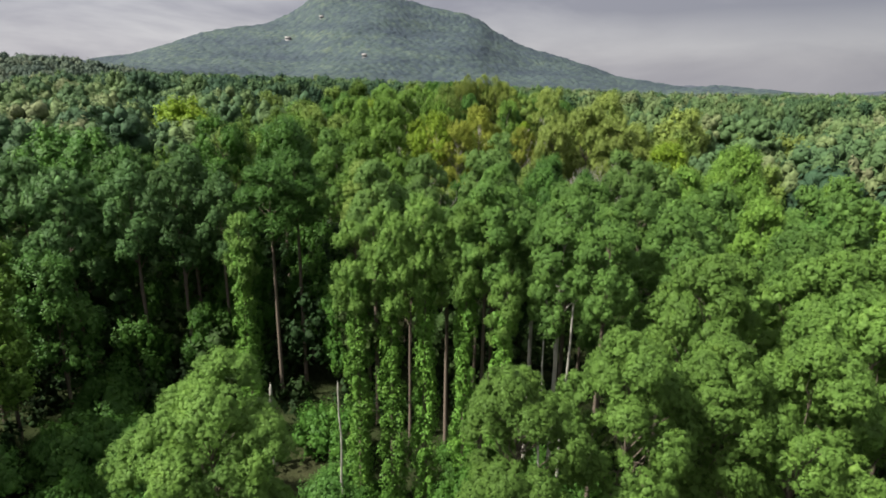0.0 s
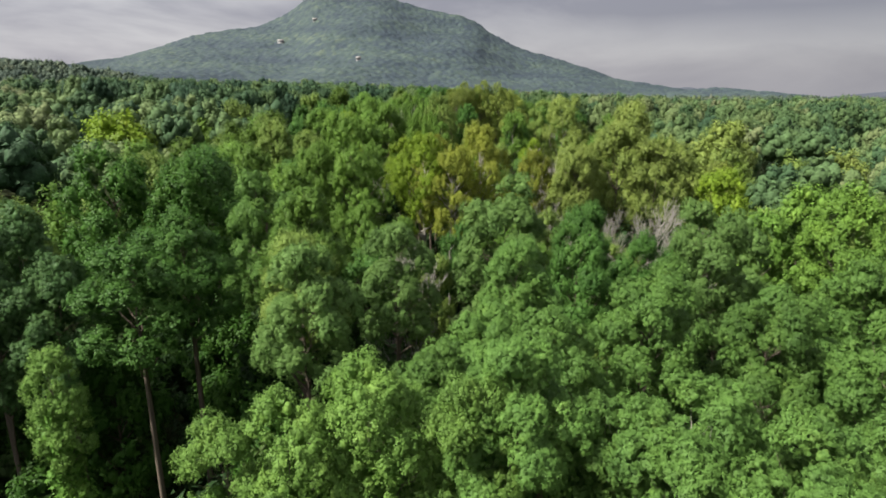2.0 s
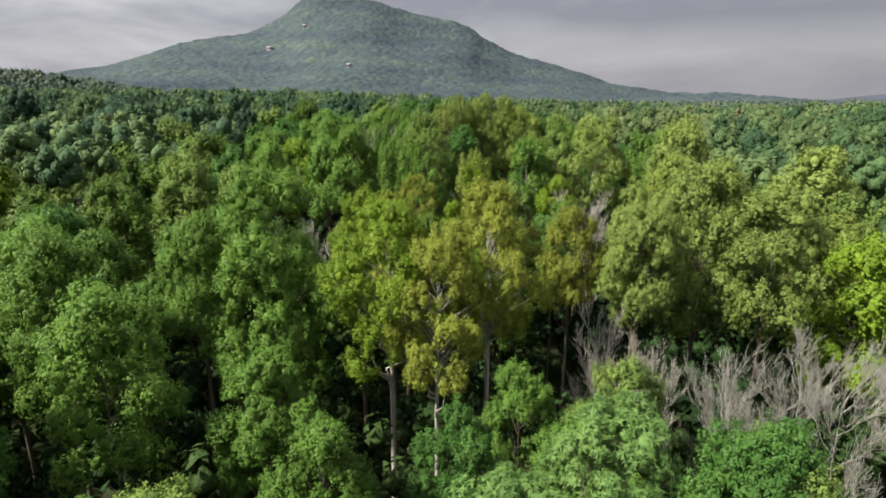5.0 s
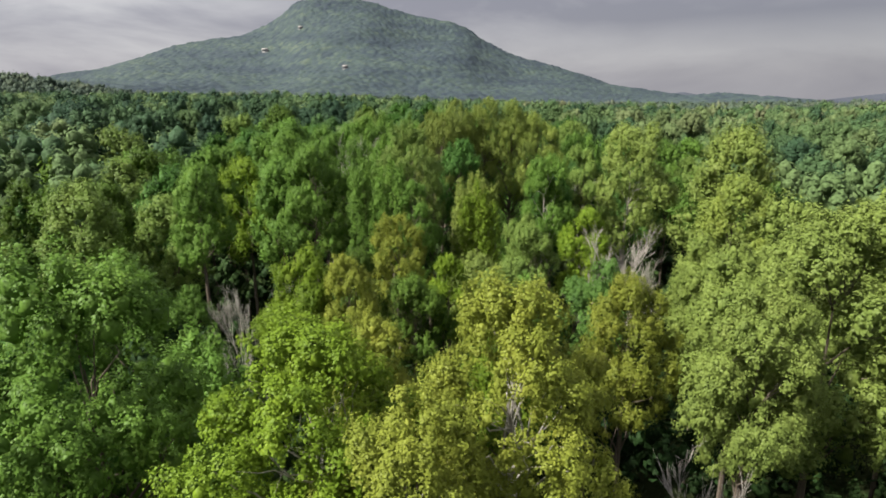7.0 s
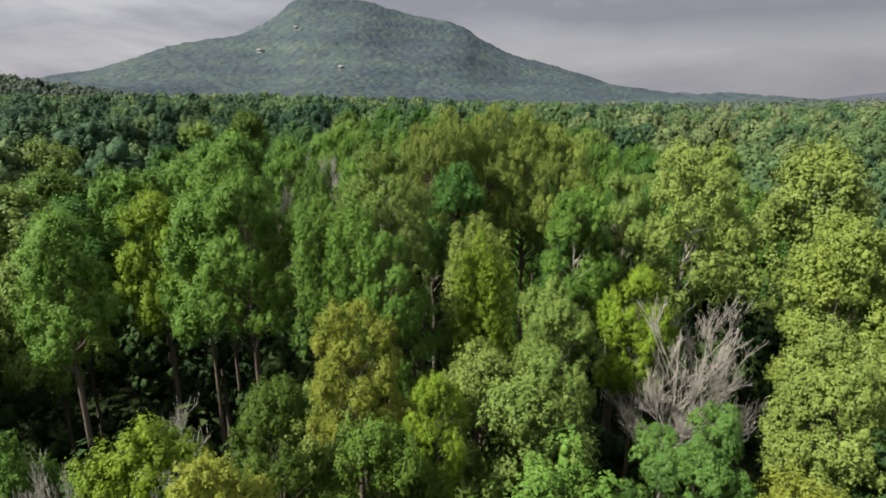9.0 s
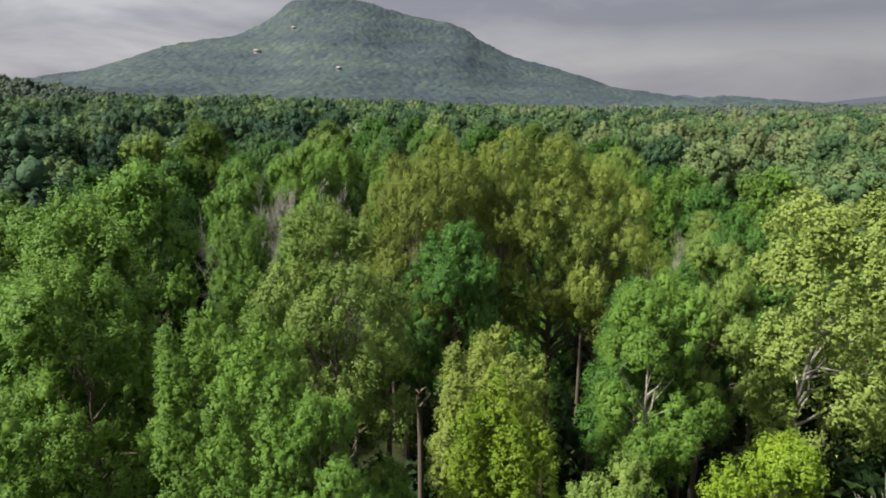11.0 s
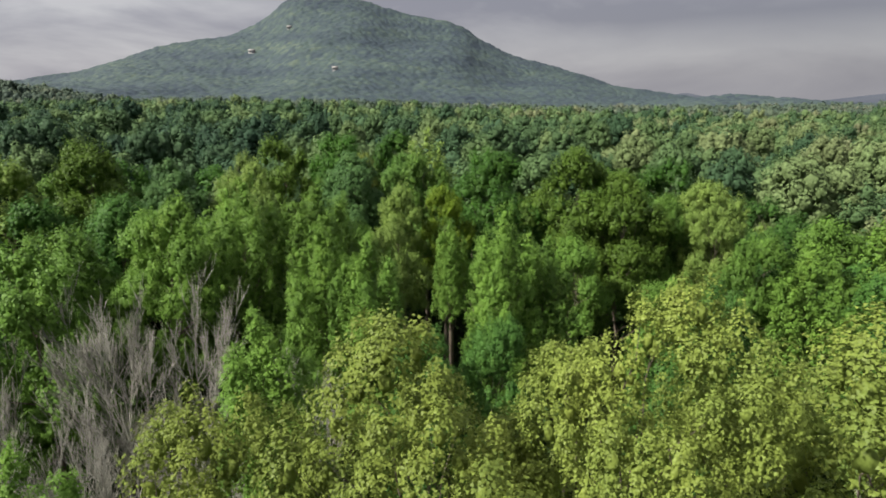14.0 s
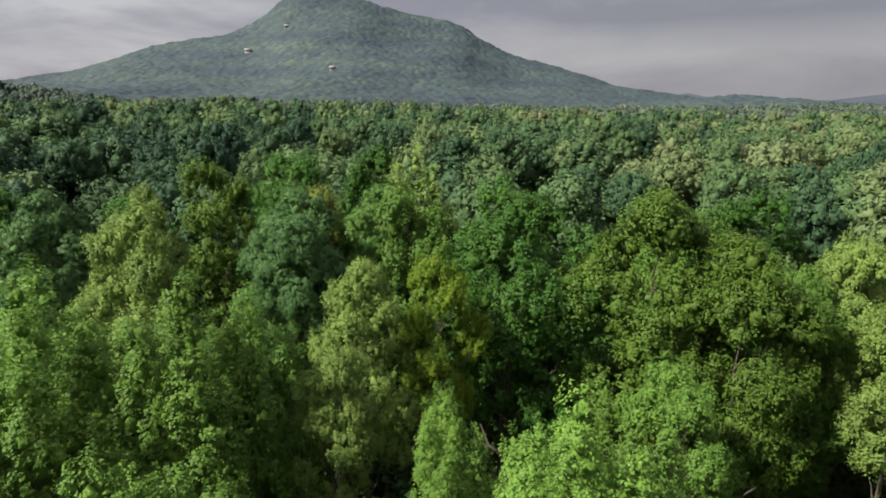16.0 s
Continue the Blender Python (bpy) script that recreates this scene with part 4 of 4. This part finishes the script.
tree("broad", -3.7, 184.0, 37.3, 2.3, SAGE)
tree("broad", 3.5, 189.5, 39.0, 4.6, DENSE, detail="near")
tree("broad", 10.4, 188.0, 39.6, 4.4, YELLOW_GREEN, detail="near")
tree("broad", 21.8, 180.6, 35.2, 3.4, DEEP)
tree("broad", 22.2, 190.4, 36.6, 3.8, SAGE)
tree("broad", 16.8, 187.0, 36.0, 3.4, MID)
tree("broad", 28.0, 184.0, 34.8, 3.8, MID)
tree("broad", -17.0, 190.0, 38.5, 3.4, SAGE)
tree("pine", -8.3, 190.2, 37.9, 3.3, DARK_PINE)
tree("broad", -8.7, 198.2, 38.2, 2.8, STRAW)
tree("pine", -4.6, 197.4, 38.2, 3.2, PINE)
tree("broad", -2.2, 196.6, 38.8, 3.6, MID)
tree("pine", -28.5, 200.5, 37.4, 4.4, DARK_PINE)
tree("broad", -26.8, 187.0, 36.2, 4.2, DEEP)
tree("broad", -33.0, 178.0, 35.0, 4.4, DEEP)
tree("broad", 16.5, 200.5, 36.4, 4.2, MID)
tree("broad", 49.4, 203.0, 32.4, 5.0, BRIGHT)
tree("broad", 32.0, 198.0, 33.6, 4.4, DEEP)

# ---- further out to the sides ----
tree("broad", -60.0, 128.0, 36.0, 5.6, YELLOW)
tree("broad", -68.0, 134.0, 35.6, 5.6, YELLOW)
tree("broad", -63.5, 150.0, 33.0, 5.0, SAGE)
tree("broad", -46.0, 162.4, 34.4, 5.0, BRIGHT)
tree("broad", -42.4, 158.0, 35.2, 4.6, YELLOW_GREEN)
tree("broad", -22.0, 173.0, 36.6, 3.8, MID)
tree("broad", -38.0, 194.6, 35.0, 4.4, DEEP)
tree("broad", -88.8, 156.0, 33.8, 6.0, SAGE)
tree("broad", 68.0, 148.5, 28.0, 6.0, SAGE)
tree("broad", 89.0, 165.0, 27.0, 6.0, PALE)
tree("broad", 50.8, 141.0, 34.4, 5.0, PALE)


# ---- the rest of the wood, filling in between ----
def fill_wood(seed, x0, x1, y0, y1, step):
    rng = random.Random(seed)
    known = np.array(PLANTED)
    y = y0
    while y < y1:
        x = x0
        while x < x1:
            px, py = x + rng.uniform(-0.4, 0.4) * step, y + rng.uniform(-0.4, 0.4) * step
            x += step
            d = np.hypot(known[:, 0] - px, known[:, 1] - py)
            r = rng.uniform(2.8, 4.4)
            open_ground = 9 < px < 17 and 116 < py < 129 or -4.2 < px < 0.6 and 172 < py < 182 or py < 49 and -36 < px < 15 or py < 58 and -30 < px < -3
            if open_ground or (d < 0.80 * (known[:, 3] + r)).any():
                continue
            w = 1 / (d + 3) ** 3
            drop = rng.uniform(4.0, 8.0) if px > 13 and py > 142 else rng.uniform(3.0, 7.5) if abs(px) < 22 and py > 120 else rng.uniform(1.5, 5.5) if abs(px) < 26 else rng.uniform(0.0, 4.0)
            top = (w * known[:, 2]).sum() / w.sum() - drop
            k = rng.random()
            if py < 85:
                mats = [MID, DEEP, DEEP, SAGE] if px < 0 else [MID, DEEP, SAGE, BRIGHT]
                if k < 0.5:
                    tree("pine", px, py, top, r, DARK_PINE if px < -15 else PINE, "between" if abs(px - 3) < 28 else "middle")
                else:
                    tree("broad", px, py, top, r, rng.choice(mats), "between" if abs(px - 3) < 28 else "middle")
            elif k < 0.2:
                tree("spire", px, py, top, r, rng.choice([MID, DEEP, SAGE, MID]), "between" if abs(px - 3) < 28 else "middle")
            else:
                mats = [DEEP, DENSE, DEEP, SAGE, MID] if py > 178 and px < 6 else [SAGE, PALE, PALE, STRAW, MID, SAGE] if px > 9 and py < 141 else [DEEP, MID, SAGE, DEEP] if px > 9 and py > 150 else [MID, BRIGHT, SAGE, PALE, BRIGHT, STRAW] if py < 132 and -20 < px < 12 else [DEEP, MID, MID, BRIGHT, SAGE, DEEP, YELLOW_GREEN] if px < 12 or py > 165 else [MID, SAGE, PALE, SAGE, MID, YELLOW, SAGE]
                tree("broad", px, py, top, r * 1.1, rng.choice(mats), "between" if abs(px - 3) < 28 else "middle")
        y += step


fill_wood(3, -44, 44, 30, 212, 7.2)


def undergrowth(seed, count, x0, x1, y0, y1, low, high):
    rng = random.Random(seed)
    for _ in range(count):
        x, y = rng.uniform(x0, x1), rng.uniform(y0, y1)
        tree("bush", x, y, float(ground_z(x, y)) + rng.uniform(low, high), rng.uniform(2.2, 4.4), rng.choice([DENSE, DENSE, DEEP]), "middle", group="undergrowth")


undergrowth(8, 46, -36, 14, 24, 50, 2.5, 8.0)
undergrowth(9, 16, -40, -18, 26, 40, 7.0, 13.0)


# ---- the woods beyond, too many to count ----
def far_wood(name, seed, spots, tops, radii, lobes, per, leaf, mat, label, rough=0.16, flat=1.0, dark=0.0, level=1, heart=0.82):
    """Crowns by the hundred as one sheet of foliage: each crown a dome of leafy lobes with a tint of its own."""
    rng = np.random.default_rng(seed)
    n = len(spots)
    ci = np.repeat(np.arange(n), lobes)
    u = np.concatenate([spread_ways(rng, lobes, -0.3) for _ in range(n)])
    r = radii[ci]
    tall = (radii * rng.uniform(0.9, 1.5, n))[ci] * flat
    deep = rng.uniform(0.7, 1.0, n * lobes)
    c = np.stack([spots[ci, 0] + u[:, 0] * r * 0.74 * deep, spots[ci, 1] + u[:, 1] * r * 0.74 * deep, tops[ci] - 1.18 * tall + u[:, 2] * tall * deep], -1)
    size = r * rng.uniform(0.24, 0.44, n * lobes) * (20.0 / lobes) ** 0.3
    first = np.arange(0, n * lobes, lobes)      # one large lobe in the middle of each crown
    c[first] = np.stack([spots[:, 0], spots[:, 1], tops - 1.1 * tall[first]], -1)
    size[first] = radii * 0.66
    lean = unit(0.6 * u + (0, 0, 1.0))
    body = cores(rng, c, lean, size, 1.2, level, heart, 0.17)
    li = np.repeat(np.arange(n * lobes), per)
    w = unit(rng.normal(0, 1, (len(li), 3)) + 0.6 * u[li] + (0, 0, 0.5))
    pos = c[li] + lobe_shape(w, lean[li], (size[li] * rng.uniform(0.78, 1.12, len(li)))[:, None], 1.2)
    nrm = unit(w + 0.35 * u[li] + rng.normal(0, rough, (len(li), 3)))
    v = blades(pos, nrm, unit(rng.normal(0, 1, (len(li), 3)) + (0, 0, 0.5)), leaf * r[li] / 4.5 * rng.uniform(0.7, 1.3, len(li)), 0.8)
    me = foliage(name, v, body, mat)
    tint = me.attributes.new("tree_tint", "FLOAT", "FACE")
    stand = 0.5 + 0.28 * np.sin(spots[:, 0] * 0.035 + 1) * np.sin(spots[:, 1] * 0.027 + 2) + 0.16 * np.clip(spots[:, 0] / 90, -1, 1) + 0.1 * np.sin(spots[:, 0] * 0.11) * np.sin(spots[:, 1] * 0.09)
    shadow_band = bump(spots[:, 0], spots[:, 1], -75, 330, 70, 65, 0.30) + bump(spots[:, 0], spots[:, 1], -30, 245, 40, 30, 0.25)      # a shadow band on the left, painted into the crowns' tint
    shade = np.clip(0.45 * stand - 0.06 + rng.uniform(-0.08, 0.80, n) - shadow_band, 0, 1) * (1 - dark)
    tint.data.foreach_set("value", np.concatenate([shade[ci][li], np.repeat(shade[ci], len(ICO[level][1]))]).astype(np.float32))
    return tagged(new(name, me), label, "woodland", kind="stuff")


def scattered(seed, y0, y1, wide, step, grow=0.0):
    """Spots in a fan that widens ahead."""
    rng = np.random.default_rng(seed)
    out = []
    y = y0
    while y < y1:
        st = step * (1 + grow * (y - y0) / 100)
        half = wide(y)
        xs = np.arange(-half, half, st)
        out.append(np.stack([xs + rng.uniform(-0.55, 0.55, len(xs)) * st, y + rng.uniform(-0.55, 0.55, len(xs)) * st], -1))
        y += st
    return np.concatenate(out), rng


spots, rng = scattered(31, -10, 330, lambda y: 44 if y < 214 else 0.62 * (y - 140), 4.4)
tops = ground_z(*spots.T) + rng.uniform(1.0, 6.5, len(spots)) * np.where((spots[:, 1] < 50) & (np.abs(spots[:, 0] + 12) < 26), 0.6, 1.0)
# dark=0.3 lowers the tint further towards painted shade
far_wood("undergrowth", 32, spots, tops, rng.uniform(1.6, 2.8, len(spots)), 6, 24, 0.85, UNDERGROWTH, "tangled undergrowth of saplings and shrubs, shade darkened into its leaves", dark=0.3, level=0, heart=0.5)
# crowns beside and behind the start are unseen, added to shade the clearing
spots, rng = scattered(27, -60, 216, lambda y: 70 + 0.85 * max(y, 0), 7.8)
spots = spots[(np.abs(spots[:, 0]) > 44) | (spots[:, 1] < 10)]
spots = spots[~((spots[:, 1] < 24) & (np.abs(spots[:, 0]) < 30))]
near = np.array([p[:2] for p in PLANTED])
spots = spots[np.array([np.hypot(near[:, 0] - a, near[:, 1] - b).min() > 5.5 for a, b in spots])]
tops = ground_z(*spots.T) + rng.uniform(21, 28, len(spots))
far_wood("side_and_shading_woodland", 28, spots, tops, rng.uniform(3.4, 5.6, len(spots)), 18, 20, 0.60, WOODS, "mixed broadleaf and pine woods in many greens")
spots, rng = scattered(33, 10, 330, lambda y: 62 if y < 216 else 0.5 * (y - 100), 6.6)
spots = spots[(np.abs(spots[:, 0] + 10) > 28) | (spots[:, 1] > 52)]
tops = ground_z(*spots.T) + rng.uniform(9, 22, len(spots))
far_wood("lower_woodland", 34, spots, tops, rng.uniform(2.6, 4.2, len(spots)), 12, 22, 0.75, LOWER, "lower trees under the taller wood, shade darkened into their leaves", flat=1.7, level=0, heart=0.6)


def clear_of_trees(spots, gap):
    near = np.array([p[:2] for p in PLANTED])
    return spots[np.array([np.hypot(near[:, 0] - a, near[:, 1] - b).min() > gap for a, b in spots])]


spots, rng = scattered(21, 204, 320, lambda y: 26 + 0.88 * (y - 120), 8.2, 0.1)
spots = clear_of_trees(spots, 5.2)
tops = ground_z(*spots.T) + rng.uniform(25.0, 31.5, len(spots))
far_wood("mixed_woodland", 22, spots, tops, np.clip(rng.lognormal(1.58, 0.30, len(spots)), 2.8, 8.2), 40, 40, 0.40, WOODS, "mixed broadleaf and pine woods in many greens", rough=0.32, heart=0.70)
spots, rng = scattered(29, 320, 530, lambda y: 30 + 0.88 * (y - 110), 10.4, 0.1)
tops = ground_z(*spots.T) + rng.uniform(23.5, 30.5, len(spots))
far_wood("further_woodland", 30, spots, tops, np.clip(rng.lognormal(1.82, 0.30, len(spots)), 3.4, 10.0), 24, 22, 0.56, WOODS, "mixed broadleaf and pine woods in many greens", rough=0.30, heart=0.72)
spots, rng = scattered(35, 530, 940, lambda y: 60 + 0.82 * (y - 60), 12.0, 0.1)
tops = ground_z(*spots.T) + rng.uniform(18.0, 23.5, len(spots)) - 7.0 * np.clip((-spots[:, 0] - 200) / 200, 0, 1)
far_wood("distant_woodland", 36, spots, tops, rng.uniform(7.0, 11.0, len(spots)), 9, 8, 1.1, DISTANT, "distant mixed woods, their greens muted by painted haze", flat=0.72)


def canopy_sheet(name, x0, x1, y0, y1, step, cell, mat, label, foot=3.0, swell=4.5):
    """A wood seen from far off: a sheet of rounded crowns lying on the slopes, each crown with a tint of its own."""
    rng = np.random.default_rng(44)
    xs, ys = np.arange(x0, x1, step), np.arange(y0, y1, step)
    X, Y = np.meshgrid(xs, ys)
    X = X + rng.uniform(-0.3, 0.3, X.shape) * step
    Y = Y + rng.uniform(-0.3, 0.3, Y.shape) * step
    nx, ny = int((x1 - x0) / cell) + 4, int((y1 - y0) / cell) + 4
    sx, sy = rng.uniform(0.1, 0.9, (ny, nx)), rng.uniform(0.1, 0.9, (ny, nx))
    tall, tint = rng.uniform(0.45, 1.0, (ny, nx)), rng.uniform(0, 1, (ny, nx))
    ci, cj = ((X - x0) / cell + 1).astype(int), ((Y - y0) / cell + 1).astype(int)
    high, mine = np.full(X.shape, -1.0), np.zeros(X.shape)
    for dj in (-1, 0, 1):
        for di in (-1, 0, 1):
            a, b = np.clip(ci + di, 0, nx - 1), np.clip(cj + dj, 0, ny - 1)
            d = np.hypot(X - (x0 + (a - 1 + sx[b, a]) * cell), Y - (y0 + (b - 1 + sy[b, a]) * cell)) / (0.8 * cell)
            h = tall[b, a] * np.sqrt(np.clip(1 - d * d, 0, 1))
            mine = np.where(h > high, tint[b, a], mine)
            high = np.maximum(high, h)
    Z = ground_z(X, Y)
    # the tint also varies in soft belts by height and across the slopes
    belt = 0.46 + 0.15 * np.sin(Z * 0.16 + 2.2 * np.sin(X * 0.004 + 1) + 1.2 * np.sin(Y * 0.01)) + 0.24 * np.sin(X * 0.013 + Z * 0.05) * np.sin(Y * 0.011 - 0.6)
    mine = np.clip(0.60 * mine + 0.55 * belt - 0.07, 0, 1)
    Z = Z + foot + swell * high
    n = len(xs)
    k = (np.arange(len(ys) - 1)[:, None] * n + np.arange(n - 1)).ravel()
    me = mesh_from(name, np.stack([X, Y, Z], -1).reshape(-1, 3), np.stack([k, k + 1, k + 1 + n, k + n], -1), mat=mat, smooth=True)
    me.attributes.new("tree_tint", "FLOAT", "POINT").data.foreach_set("value", mine.ravel().astype(np.float32))
    return tagged(new(name, me), label, "woodland", kind="stuff")


canopy_sheet("mountain_woodland", -1180, 1000, 900, 1740, 3.1, 8.0, FAR_WOODS, "woods covering the mountain, blue haze painted into their greens", swell=4.6)


# ---- pale houses on the mountain ----
def box(x0, x1, y0, y1, z0, z1):
    v = np.array([[x, y, z] for x in (x0, x1) for y in (y0, y1) for z in (z0, z1)], float)
    return v, np.array([[0, 1, 3, 2], [4, 6, 7, 5], [0, 4, 5, 1], [2, 3, 7, 6], [0, 2, 6, 4], [1, 5, 7, 3]])


def house(x, y, wide, turn, paint):
    """A two-storey house with a gabled roof; its long front looks down the slope."""
    deep, eaves, ridge = wide * 0.55, 9.0, 12.5
    ob = new("house")
    ob.matrix_basis = Matrix.Translation((x, y, float(ground_z(x, y)))) @ Matrix.Rotation(radians(turn), 4, "Z")
    w, d = wide / 2, deep / 2
    wall = part("wall", mesh_from("wall", *box(-w, w, -d, d, -6, eaves)), paint, ob)
    e = 0.6
    rv = [[-w - e, -d - e, eaves - 0.3], [w + e, -d - e, eaves - 0.3], [w + e, 0, ridge], [-w - e, 0, ridge], [-w - e, d + e, eaves - 0.3], [w + e, d + e, eaves - 0.3]]
    part("roof", mesh_from("roof", np.array(rv), [[0, 1, 2, 3], [3, 2, 5, 4], [0, 4, 5, 1]], [[0, 3, 4], [1, 5, 2]]), SHINGLE, ob)
    n = int(wide / 3)
    for k in range(n):
        cx = -w + (k + 0.5) * wide / n
        part("window", mesh_from("window", *box(cx - 0.6, cx + 0.6, -d - 0.08, -d + 0.05, 5.6, 7.2)), DARK_GLASS, ob)
    return tagged(ob, "small %s house with a grey gabled roof among mountain trees" % ("white" if paint is WHITEWASH else "grey"), "house", "houses on the mountain")


house(-414, 1401, 12, 8, WHITEWASH)
# this one stands in for a faint pale ledge high on the slope
house(-352, 1472, 9, 12, DULL_WALL)
house(-206, 1203, 9, 4, DULL_WALL)
